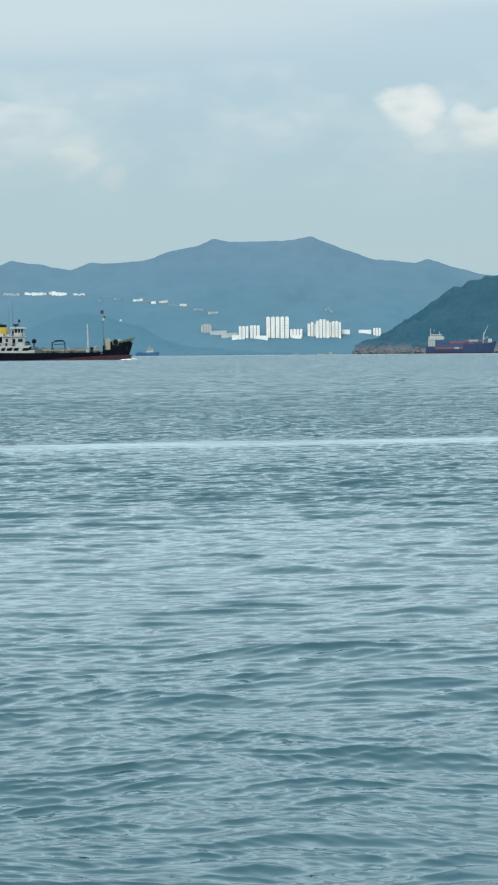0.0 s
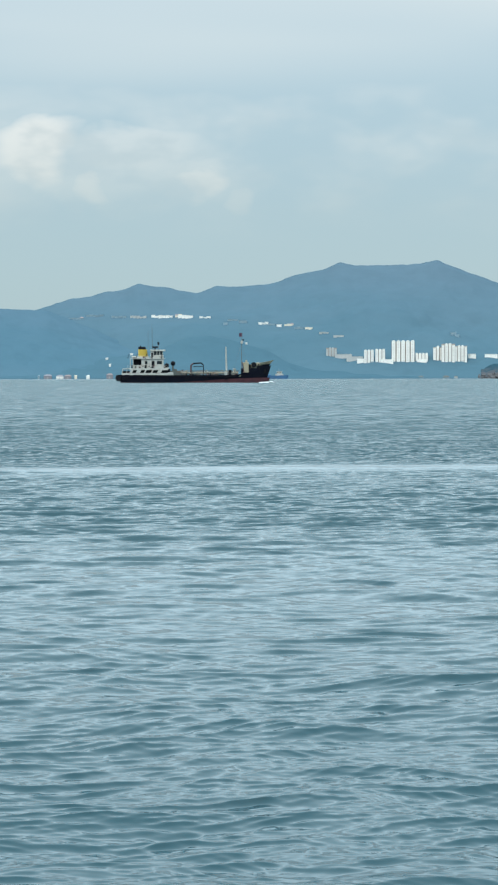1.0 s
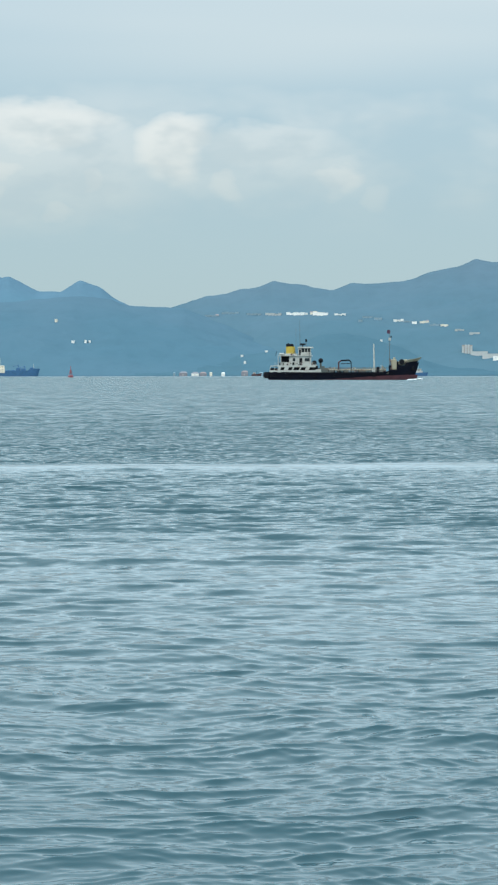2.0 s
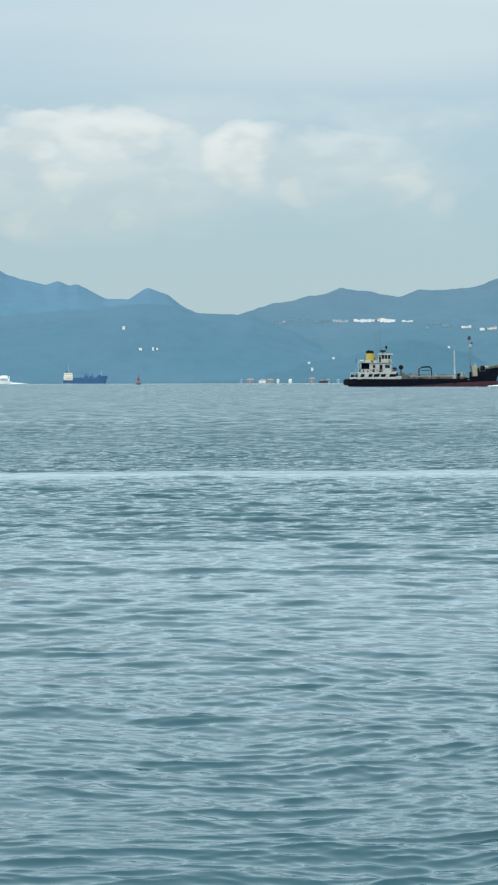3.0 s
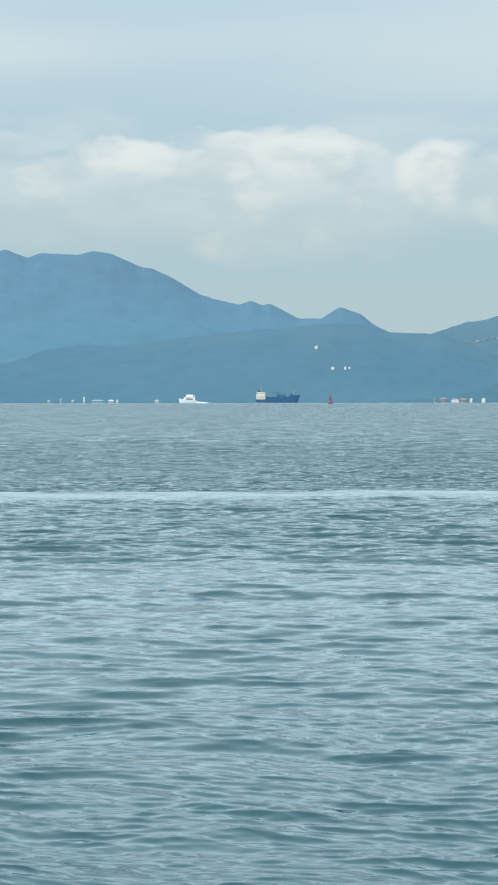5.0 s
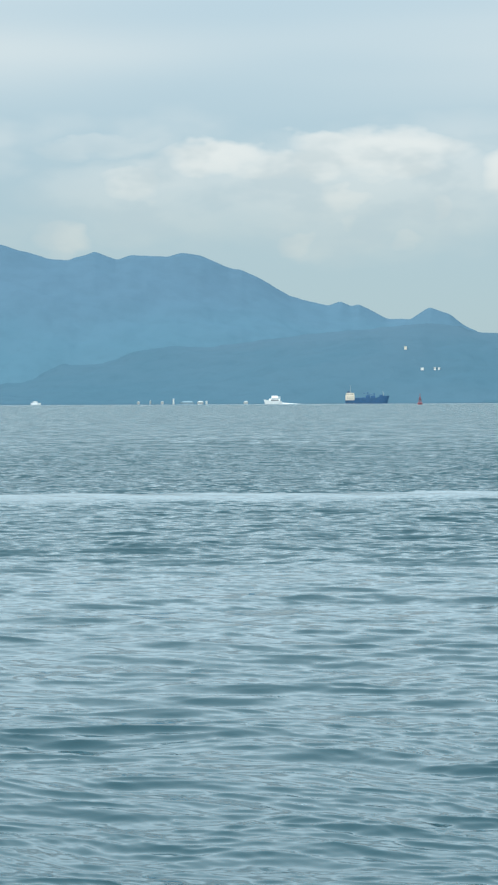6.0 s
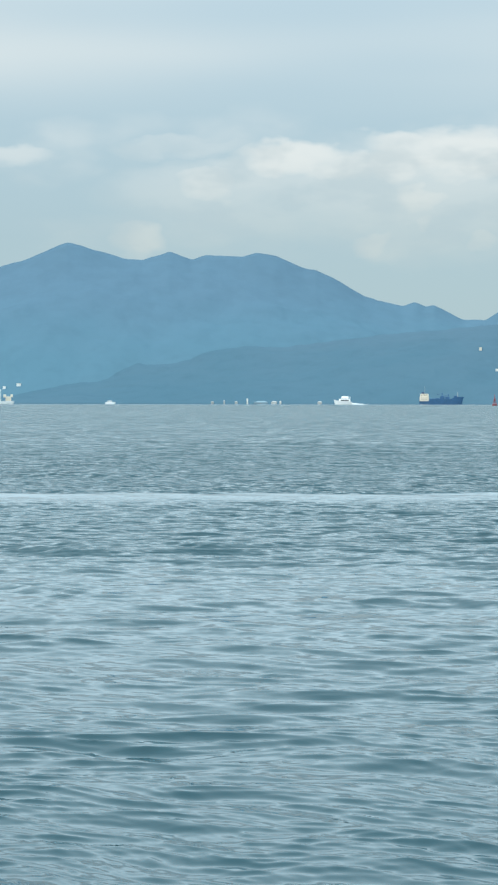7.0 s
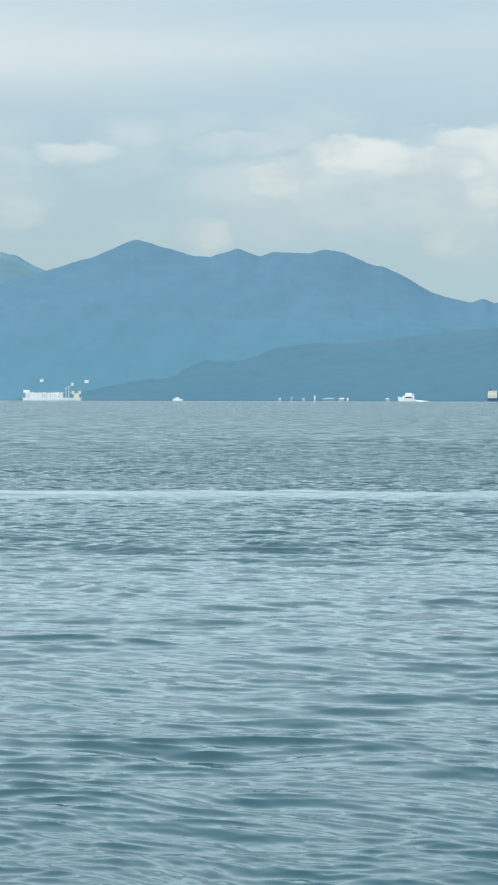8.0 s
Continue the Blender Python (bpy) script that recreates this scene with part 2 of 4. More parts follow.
# tile red, muted in its colour for distant haze
HAZED_TILE = surface("hazed_red_roof_tile", (0.24, 0.19, 0.19), 0.8, vary=0.3)
HULL_BLACK = surface("black_hull_paint", (0.004, 0.006, 0.013), 0.85, vary=0.3, grain=1.2, stain=0.3, second=(0.010, 0.008, 0.011), gloss=0.1)
BOOT_RED = surface("worn_red_antifouling", (0.075, 0.032, 0.038), 0.85, vary=0.45, grain=0.9, stain=0.35, second=(0.03, 0.02, 0.025), gloss=0.1)
# stained white, its colour dimmed for cloud shade over the tanker
DIMMED_SHIP_WHITE = surface("shade_dimmed_ship_white_paint", (0.4, 0.41, 0.385), 0.55, vary=0.42, grain=1.1, stain=0.6, second=(0.27, 0.22, 0.17))
FUNNEL_YELLOW = surface("yellow_funnel_paint", (0.40, 0.285, 0.035), 0.6, vary=0.2)
# black gear paint, also put where the tanker's openings lie in shade
SOOT_AND_SHADE = surface("soot_and_shade_black_paint", (0.008, 0.009, 0.012), 0.8, vary=0.2, gloss=0.1)
DECK_GREEN = surface("worn_green_deck", (0.16, 0.2, 0.16), 0.85, vary=0.4, second=(0.25, 0.18, 0.12))
PIPE_GREY = surface("weathered_pipe_steel", (0.07, 0.085, 0.08), 0.6, 0.2, vary=0.4, second=(0.22, 0.12, 0.07))
PIPE_RED = surface("red_oxide_steel", (0.06, 0.02, 0.025), 0.6, vary=0.3)
BUFF = surface("buff_winch_paint", (0.3, 0.28, 0.2), 0.65, vary=0.4, second=(0.25, 0.16, 0.09))
RUBBER = surface("black_rubber", (0.008, 0.009, 0.012), 0.9, vary=0.2, gloss=0.1)
FLAG_RED = surface("red_flag_cloth", (0.07, 0.025, 0.055), 0.9, vary=0.2)
BLUE_HULL = surface("blue_hull_paint", (0.036, 0.115, 0.235), 0.5, vary=0.3, grain=0.8, stain=0.2)
NAVY_HULL = surface("navy_hull_paint", (0.022, 0.042, 0.10), 0.5, vary=0.3, grain=0.8, stain=0.2)
BOX_RED = surface("red_container_steel", (0.24, 0.06, 0.065), 0.6, vary=0.3)
BOX_BLUE = surface("blue_container_steel", (0.03, 0.06, 0.14), 0.6, vary=0.3)
BOX_GREY = surface("grey_container_steel", (0.3, 0.33, 0.35), 0.6, vary=0.3)
BUOY_RED = surface("red_buoy_paint", (0.22, 0.06, 0.07), 0.5, vary=0.25, grain=2.0)
GEL_WHITE = surface("white_gelcoat", (0.82, 0.83, 0.82), 0.25, vary=0.05)
FOAM = surface("white_foam", (0.85, 0.88, 0.88), 0.9, vary=0.15, grain=1.0, bump=0.1, bump_scale=3.0)


# ---- building blocks ----
def box(bm, x0, x1, y0, y1, z0, z1, lean=0.0, taper=0.0):
    """A block; lean pushes its top along x, taper draws its top in."""
    v = [bm.verts.new((x + (lean if z == z1 else 0) + (taper if z == z1 and x == x0 else -taper if z == z1 else 0),
                       y + ((taper if y == y0 else -taper) if z == z1 else 0), z))
         for z in (z0, z1) for y in (y0, y1) for x in (x0, x1)]
    for f in ((0, 2, 3, 1), (4, 5, 7, 6), (0, 1, 5, 4), (2, 6, 7, 3), (0, 4, 6, 2), (1, 3, 7, 5)):
        bm.faces.new([v[i] for i in f])


def rod(bm, a, b, r, sides=6, r2=None):
    a, b = Vector(a), Vector(b)
    turn = (b - a).to_track_quat("Z", "Y")
    rings = []
    for p, rad in ((a, r), (b, r if r2 is None else r2)):
        rings.append([bm.verts.new(p + turn @ Vector((rad * math.cos(k * math.tau / sides), rad * math.sin(k * math.tau / sides), 0))) for k in range(sides)])
    for k in range(sides):
        bm.faces.new((rings[0][k], rings[0][(k + 1) % sides], rings[1][(k + 1) % sides], rings[1][k]))
    bm.faces.new(rings[0][::-1]), bm.faces.new(rings[1])


def ball(bm, centre, r, squash=1.0):
    bmesh.ops.create_icosphere(bm, subdivisions=2, radius=1.0, matrix=Matrix.Translation(centre) @ Matrix.Diagonal((r, r, r * squash, 1)))


def loft(bm, rings, close=True):
    """Skin over closed rings of equally many points."""
    vs = [[bm.verts.new(p) for p in ring] for ring in rings]
    k = len(vs[0])
    for a, b in zip(vs, vs[1:]):
        for i in range(k):
            bm.faces.new((a[i], a[(i + 1) % k], b[(i + 1) % k], b[i]))
    if close:
        bm.faces.new(vs[0][::-1]), bm.faces.new(vs[-1])


def part(name, bm, material, parent=None, label="", edge=0.0, smooth=False):
    """Links a bmesh as one mesh object under a thing or part."""
    if edge:
        bmesh.ops.bevel(bm, geom=bm.edges[:], offset=edge, segments=1, affect="EDGES")
    bmesh.ops.recalc_face_normals(bm, faces=bm.faces[:])
    mesh = bpy.data.meshes.new(name)
    bm.to_mesh(mesh), bm.free()
    mesh.materials.append(material)
    if smooth:
        mesh.shade_smooth()
    ob = new(name, mesh)
    if parent:
        ob.parent = parent
    return tagged(ob, label)


def made(fill, *args, **kw):
    bm = bmesh.new()
    fill(bm, *args, **kw)
    return bm


def blocks(*rows):
    bm = bmesh.new()
    for r in rows:
        box(bm, *r)
    return bm


def thing(name, label, category, group="", kind=""):
    return tagged(new(name), label, category, group, kind)


def polar(bearing, reach, z=0.0):
    a = radians(bearing)
    return Vector((-reach * math.sin(a), reach * math.cos(a), z))


def grid_mesh(name, co, rows, cols, material, wrap=False):
    """A sheet from rows x cols places."""
    idx = np.arange(rows * cols).reshape(rows, cols)
    if wrap:
        idx = np.concatenate([idx, idx[:, :1]], 1)
    quads = np.stack([idx[:-1, :-1], idx[:-1, 1:], idx[1:, 1:], idx[1:, :-1]], -1).reshape(-1, 4)
    mesh = bpy.data.meshes.new(name)
    mesh.vertices.add(len(co)), mesh.loops.add(quads.size), mesh.polygons.add(len(quads))
    mesh.vertices.foreach_set("co", np.ascontiguousarray(co, dtype=np.float32).ravel())
    mesh.loops.foreach_set("vertex_index", quads.ravel().astype(np.int32))
    mesh.polygons.foreach_set("loop_start", np.arange(0, quads.size, 4, dtype=np.int32))
    mesh.polygons.foreach_set("use_smooth", np.ones(len(quads), dtype=bool))
    mesh.update(calc_edges=True)
    mesh.materials.append(material)
    return new(name, mesh)


# ---- the sea ----
def make_water():
    rng = np.random.default_rng(7)
    fine = np.arange(-10.5, 33.5, 0.055)
    rest = np.arange(33.5, 349.0, 3.0)
    az = np.radians(np.concatenate([fine, rest]))
    inv = EYE * 3350
    near = inv / np.concatenate([np.arange(2000.0, 1350.0, -30.0), np.arange(1350.0, 1050.0, -1.8)])
    mid = inv / np.arange(1050.0, 60.0, -1.05)
    far = np.geomspace(inv / 60.0 * 1.03, 12000.0, 60)
    r = np.concatenate([[0.02, 0.8, 1.6, 2.4, 3.2], near, mid, far])
    gap = np.gradient(r)
    R, A = np.meshgrid(r, az, indexing="ij")
    X, Y = -R * np.sin(A), R * np.cos(A)
    X, Y, gap = X.astype(np.float32), Y.astype(np.float32), gap.astype(np.float32)
    DX, DY, Z = np.zeros_like(X), np.zeros_like(X), np.zeros_like(X)
    track = np.hypot(X, Y) + 0.5 * np.sin(0.23 * X) + 0.25 * np.sin(0.71 * X) - 0.3 * np.maximum(X + 5, 0)
    still = 1 - 0.75 * np.clip((track - 46.5) / 2, 0, 1) * np.clip((51.0 - track) / 1, 0, 1)   # the slick damps the waves
    # slow warps bend the crests
    wob = lambda p, q, c: np.sin(p * X + q * Y + c)
    U = X + 0.22 * wob(0.9, 0.5, 1.0) + 0.12 * wob(-1.3, 1.9, 4.0)
    V = Y + 0.16 * wob(1.1, -0.4, 2.0) + 0.07 * wob(2.3, 1.2, 5.0) + 0.03 * wob(5.1, -2.2, 0.5)
    # shortest and longest wave, how many, steepness, spread of their headings
    for short, long, count, steep, spread in ((0.05, 0.1, 70, 0.15, 0.26), (0.1, 0.2, 80, 0.175, 0.24), (0.2, 0.45, 80, 0.145, 0.24), (0.45, 1.2, 70, 0.115, 0.22), (1.2, 2.8, 24, 0.07, 0.14), (2.6, 6.0, 8, 0.022, 0.2)):
        for k in range(count):
            wave = short * (long / short) ** rng.random()
            turn = rng.normal(0, spread) - 0.12
            ux, uy, kk = math.sin(turn), math.cos(turn), math.tau / wave
            fade = np.clip((wave / gap - 2.2) / 1.6, 0, 1)
            rows = int(np.max(np.nonzero(fade > 0)[0], initial=0)) + 1
            size = steep * math.sqrt(2 / count) / kk * fade[:rows, None]
            u, v = U[:rows], V[:rows]
            g = 0.7 / wave ** 0.7   # waves run in patchy groups
            group = np.clip(0.6 + 0.8 * np.sin(u * (g * rng.normal()) + v * (g * rng.normal()) + rng.random() * 6), 0, None)
            phase = u * (ux * kk) + v * (uy * kk) + rng.random() * math.tau
            size = size * group * still[:rows]
            Z[:rows] += size * np.cos(phase)
            push = -1.0 * size * np.sin(phase)   # water drawn up into narrow crests
            DX[:rows] += push * ux
            DY[:rows] += push * uy
    co = np.stack([X + DX, Y + DY, Z], -1).reshape(-1, 3)
    ob = grid_mesh("water", co, len(r), len(az), WATER, wrap=True)
    return tagged(ob, "grey-green harbour water with short wind ripples", "sea", kind="structure")


water = make_water()


# ---- hills ----
def noise_field(X, Y, scale, seed, octaves=4):
    """Smooth value noise on numpy grids."""
    out, amp = np.zeros_like(X), 1.0
    for o in range(octaves):
        rng = np.random.default_rng(seed + o)
        table = rng.random((256, 256))
        u, v = X / scale, Y / scale
        i, j = np.floor(u).astype(int), np.floor(v).astype(int)
        fu, fv = u - i, v - j
        fu, fv = fu * fu * (3 - 2 * fu), fv * fv * (3 - 2 * fv)
        g = lambda a, b: table[a % 256, b % 256]
        out += amp * ((g(i, j) * (1 - fu) + g(i + 1, j) * fu) * (1 - fv) + (g(i, j + 1) * (1 - fu) + g(i + 1, j + 1) * fu) * fv - 0.5)
        scale, amp = scale / 2.1, amp * 0.5
    return out


class Ridge:
    """A chain of hills: crest heights in degrees over the eye's level along the bearing, its reach and the reach of its foot."""

    def __init__(self, crest, reach, foot, rough=0.034, seed=1, power=1.0, trees=7.0, leaf=60.0):
        self.b, self.h = np.array([c[0] for c in crest]), np.array([c[1] - SINK for c in crest])
        self.reach, self.foot, self.rough, self.seed, self.power, self.trees, self.leaf = reach, foot, rough, seed, power, trees, leaf

    def height(self, A, R):
        """Height over the sea at bearings A (degrees) and reaches R."""
        A, R = np.asarray(A, float), np.asarray(R, float)
        top = sum(np.interp(A + d, self.b, self.h) for d in (-0.05, 0, 0.05)) / 3
        top = np.tan(np.radians(top)) * self.reach + EYE
        broad = sum(np.interp(A + d, self.b, self.h) for d in np.linspace(-2.4, 2.4, 13)) / 13
        s = np.clip((R - self.foot) / (self.reach - self.foot), 0, None)
        top = top + (np.tan(np.radians(broad)) * self.reach + EYE - top) * (1 - np.clip(s, 0, 1) ** 4)
        rise = np.where(s < 1, np.clip(s, 0, 1) ** self.power, np.clip(1 - (s - 1) * 1.6, -0.2, 1))
        X, Y = np.radians(A) * self.reach, R
        spur = noise_field(X, Y * 1.1, 380.0, self.seed, 5) * self.rough * 4 * top * np.clip(s * 3, 0, 1) * np.clip(np.abs(1 - s) * 2.5, 0, 1)
        leaf = noise_field(X, Y, self.leaf, self.seed + 50, 4) * self.trees * np.clip(s * 12, 0, 1)
        return np.maximum(top, 0) * rise + spur + leaf - np.where(s <= 0, 3.0, 0)

    def build(self, name, label, material, step, rows):
        az = np.arange(self.b[0], self.b[-1] + step, step)
        span = self.reach - self.foot
        r = np.concatenate([np.linspace(self.foot - 20, self.reach, rows), self.reach + span * np.array([0.03, 0.08, 0.16, 0.3, 0.5, 0.75])])
        R, A = np.meshgrid(r, az, indexing="ij")
        Z = self.height(A, R)
        a = np.radians(A)
        co = np.stack([-R * np.sin(a), R * np.cos(a), Z], -1).reshape(-1, 3)
        return tagged(grid_mesh(name, co, len(r), len(az), material), label, "hill", kind="structure")

    def spot(self, bearing, lift):
        """Where the slope shows at that bearing and height (degrees): its reach."""
        r = np.linspace(self.foot, self.reach, 400)
        e = np.degrees(np.arctan2(self.height(np.full_like(r, bearing), r) - EYE, r))
        over = np.nonzero(e >= lift - SINK)[0]
        return float(r[over[0]]) if len(over) else self.reach


MAIN = Ridge([(-12.01, 1.78), (-9.01, 2.16), (-6.98, 2.34), (-6, 2.64), (-5.4, 2.83), (-5.07, 2.72), (-3.9, 2.8), (-2.85, 3.12), (-2.36, 3.36), (-1.93, 3.54),
              (-1.08, 3.39), (0.53, 3.34), (1.01, 3.45), (1.49, 3.33), (2.33, 3.12), (2.93, 2.89), (3.9, 2.725), (4.73, 2.795), (5.33, 2.565), (6.17, 2.66), (6.57, 2.755),
              (6.82, 2.82), (7.07, 2.885), (7.28, 2.77), (7.49, 2.66), (7.85, 2.58), (8.12, 2.56), (8.52, 2.42), (9.1, 2.40), (9.4, 2.29), (9.8, 2.14), (10.2, 2.0), (11.26, 1.63), (13.51, 0.95), (15.76, -0.04)], 4480, 3800, rough=0.06, seed=11)
PEAK = Ridge([(6, -0.04), (7.5, 0.65), (9.76, 1.48), (11.26, 2), (11.91, 2.33), (12.31, 2.63), (12.93, 2.86), (13.51, 2.5), (14.21, 2.53), (14.71, 2.75), (15.06, 2.95),
              (15.28, 2.89), (15.62, 3.04), (15.99, 2.92), (16.51, 3.05), (17.16, 3.26), (18.12, 3.8), (18.61, 4.02), (18.95, 4.05), (19.81, 4.45), (20.38, 4.52),
              (20.86, 4.41), (21.95, 4.49), (22.36, 4.35), (23.04, 4.58), (23.84, 4.29), (24.54, 4.39), (25.37, 4.63), (26.12, 4.82), (27.24, 4.33), (28.32, 3.98),
              (28.89, 3.84), (30.77, 3.28), (34.52, 2.6)], 4650, 3900, rough=0.028, trees=5.0, seed=23)
BACK = Ridge([(27.02, 3.35), (28.37, 3.76), (29.16, 3.98), (29.66, 4.25), (30.17, 4.37), (31.9, 4.48), (34.52, 3.65)], 4800, 4500, seed=31)
FRONT = Ridge([(3, -0.04), (5.25, 0.39), (6.75, 0.76), (8.26, 1.36), (9.16, 1.81), (9.83, 2.06), (10.73, 2.08), (11.41, 2.12), (12.08, 2.29), (13.13, 2.38), (14.33, 2.27), (15.54, 2.18), (16.74, 2.09),
               (18.16, 1.87), (19.66, 1.7), (20.86, 1.75), (21.99, 1.49), (23.04, 1.23), (24.05, 1.26), (25.25, 0.76), (26.79, 0.55), (27.62, 0.31), (28.52, 0.13), (29.64, -0.04)],
              4100, 3560, seed=41)
KNOLL = Ridge([(-1.5, -0.04), (0, 0.07), (1.5, 0.13), (2.33, 0.34), (3.23, 0.825), (4.05, 1.065), (4.92, 1.235), (5.6, 1.175), (6.3, 0.965), (7.05, 0.725), (8.26, 0.58), (9.76, 0.31), (11.26, -0.04)],
              3760, 3500, seed=53)
ISLE = Ridge([(-15.01, 2.68), (-10.51, 2.53), (-8.63, 2.34), (-7.5, 2.25), (-6.83, 2.22), (-6.15, 1.89), (-5.48, 1.41), (-4.8, 0.96), (-4.28, 0.57), (-3.87, 0.2), (-3.53, 0.04), (-3.23, -0.05)],
             2980, 2610, seed=67, rough=0.08, power=0.8, trees=13.0, leaf=26.0)
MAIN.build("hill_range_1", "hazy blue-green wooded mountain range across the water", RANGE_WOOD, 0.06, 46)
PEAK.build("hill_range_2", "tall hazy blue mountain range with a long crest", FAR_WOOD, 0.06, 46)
BACK.build("hill_range_3", "pale hazy far mountain behind the tall range", PALE_HAZE_WOOD, 0.08, 24)
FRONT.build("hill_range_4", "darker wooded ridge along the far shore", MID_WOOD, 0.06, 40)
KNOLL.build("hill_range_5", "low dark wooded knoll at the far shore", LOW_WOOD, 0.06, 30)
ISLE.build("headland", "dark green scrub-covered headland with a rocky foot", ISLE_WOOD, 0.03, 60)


# ---- vessels ----
def hull_bm(stations, floor_z, top_of, base_of=None, flare=0.12):
    """A ship's shell: stations of (x, half beam), bottom height and top height along x."""
    bm = bmesh.new()
    rings = []
    for x, half in stations:
        zb = base_of(x) if base_of else floor_z
        zt = top_of(x)
        wide = half * (1 + flare * min(1, max(0, (x / stations[-1][0] - 0.7) / 0.3)))
        low = half * 0.92
        rake = max(0.0, (zt - zb)) * 0.3 * max(0, (x / stations[-1][0] - 0.9) / 0.1)
        rings.append([(x, -low, zb), (x + rake * 0.5, -(low + wide) / 2, (zb + zt) / 2), (x + rake, -wide, zt), (x + rake, wide, zt), (x + rake * 0.5, (low + wide) / 2, (zb + zt) / 2), (x, low, zb)])
    loft(bm, rings)
    return bm


def windows(parent, spots, w, h, y, material=None):
    """A row of window panes, 3 cm proud of a side wall at y."""
    bm = blocks((-w / 2, w / 2, -0.03, 0.03, 0, h))
    first = part("window", bm, material or PANE, parent)
    for k, (x, z) in enumerate(spots):
        o = first if k == 0 else new("window", first.data)
        o.parent, o.location = parent, (x, y, z)


def rail(parent, x0, x1, y, z, h=1.0, posts=8, material=None):
    bm = bmesh.new()
    for k in range(posts + 1):
        x = x0 + (x1 - x0) * k / posts
        rod(bm, (x, y, z), (x, y, z + h), 0.035, 4)
    for hh in (h, h * 0.55):
        rod(bm, (x0, y, z + hh), (x1, y, z + hh), 0.03, 4)
    return part("railing", bm, material or DIMMED_SHIP_WHITE, parent)


def make_tanker():
    t = thing("tanker", "small black-hulled bunkering tanker under way with a white deckhouse", "ship")

    def sheer(x):
        if x < 22:
            return 3.3 - 0.01 * x
        if x < 47:
            return 3.1 + 0.006 * (x - 22)
        if x < 52:
            return 3.25 + (x - 47) * 0.16
        return 4.05 + (x - 52) * 0.4

    shape = [(0.0, 3.6), (0.8, 4.4), (2.5, 5.0), (6, 5.4), (22, 5.5), (42, 5.5), (47, 5.3), (51, 4.8), (54, 4.1), (57, 2.9), (59.2, 1.4), (60.0, 0.35)]
    red = lambda x: 0.1 + 1.7 * min(1, max(0, (x - 24) / 22)) + 0.35 * min(1, max(0, (x - 48) / 10))
    hull = part("hull", hull_bm(shape, 0, sheer, red), HULL_BLACK, t, "black steel hull streaked with rust")
    part("boot_top", hull_bm([(x, b * 0.97) for x, b in shape], -1.5, lambda x: red(x) + 0.02, flare=0.0), BOOT_RED, t, "worn red underwater paint")
    part("main_deck", blocks((19.0, 49, -5.1, 5.1, 2.7, 3.12)), DECK_GREEN, t)
    part("strake", blocks((3, 47, -5.66, -5.5, 2.45, 2.7)), RUBBER, hull)
    for x in (1.2, 2.6, 7.5, 13.5, 19.0, 27.0, 35.0, 43.0):
        bm = bmesh.new()
        for k in range(10):
            p, q = (math.tau * c / 10 for c in (k, k + 1))
            rod(bm, (0.5 * math.cos(p), 0, 0.5 * math.sin(p)), (0.5 * math.cos(q), 0, 0.5 * math.sin(q)), 0.17, 5)
        part("tyre_fender", bm, RUBBER, hull).location = (x, -5.75 if x > 3 else -4.8 - 0.25 * x, 1.75)
    # a fat roll of rubber bent round the counter
    bm = bmesh.new()
    bend = [(-0.2 - 1.2 * math.cos(k * math.pi / 12), 3.9 * math.sin(k * math.pi / 12)) for k in range(-6, 7)]
    loft(bm, [[(x + 0.85 * math.cos(k * math.tau / 10) * math.cos(y / 4.4), y * (1 + 0.14 * math.cos(k * math.tau / 10)), 1.9 + 1.35 * math.sin(k * math.tau / 10)) for k in range(10)] for x, y in bend])
    part("stern_fender", bm, RUBBER, t, "black rubber stern fender")
    # mooring deck right aft: posts, awning and a winch in its shade
    for x in (0.6, 2.4, 4.0):
        part("awning_post", made(rod, (x, -4.3, 3.2), (x + 0.4, -4.3, 5.6), 0.14, 5), DIMMED_SHIP_WHITE, t)
    part("awning", blocks((0.9, 4.6, -4.5, 4.5, 5.45, 5.8)), DIMMED_SHIP_WHITE, t, edge=0.03)
    part("mooring_winch", blocks((0.7, 3.6, -3.6, 3.6, 3.1, 4.8)), SOOT_AND_SHADE, t, edge=0.2)
    part("stern_bulwark", blocks((0.5, 0.7, -3.8, 3.8, 3.1, 4.0), (0.7, 4.4, -4.75, -4.55, 3.15, 4.0)), DIMMED_SHIP_WHITE, t, "rust-streaked white bulwark")
    # lower house, painted black for the alley's shade, behind side plating pierced by long slanted openings
    part("lower_house", blocks((4.2, 20.2, -3.6, 3.6, 3.1, 5.7)), SOOT_AND_SHADE, t, "inner wall of the side alley, painted black for its shade")
    bm = blocks((3.8, 20.6, -5.3, -5.15, 3.1, 4.0), (3.8, 19.4, -5.3, -5.15, 5.2, 5.8))
    for x, w in ((3.8, 1.0), (6.3, 1.7), (9.6, 0.55), (12.4, 0.6), (15.0, 1.5)):
        v = [bm.verts.new(q) for y in (-5.3, -5.15) for q in ((x, y, 4.0), (x + w, y, 4.0), (x + w + 0.55, y, 5.2), (x + 0.55, y, 5.2))]
        for f in ((0, 1, 2, 3), (7, 6, 5, 4), (0, 4, 5, 1), (1, 5, 6, 2), (2, 6, 7, 3), (3, 7, 4, 0)):
            bm.faces.new([v[i] for i in f])
    part("alley_plating", bm, DIMMED_SHIP_WHITE, t, "white side plating with slanted openings")
    v0 = blocks((19.4, 21.6, -5.3, -5.1, 3.1, 4.3))
    part("plating_step", v0, DIMMED_SHIP_WHITE, t, edge=0.06)
    part("boat_deck", blocks((2.6, 19.6, -5.3, 5.3, 5.75, 5.95)), DIMMED_SHIP_WHITE, t, edge=0.03)
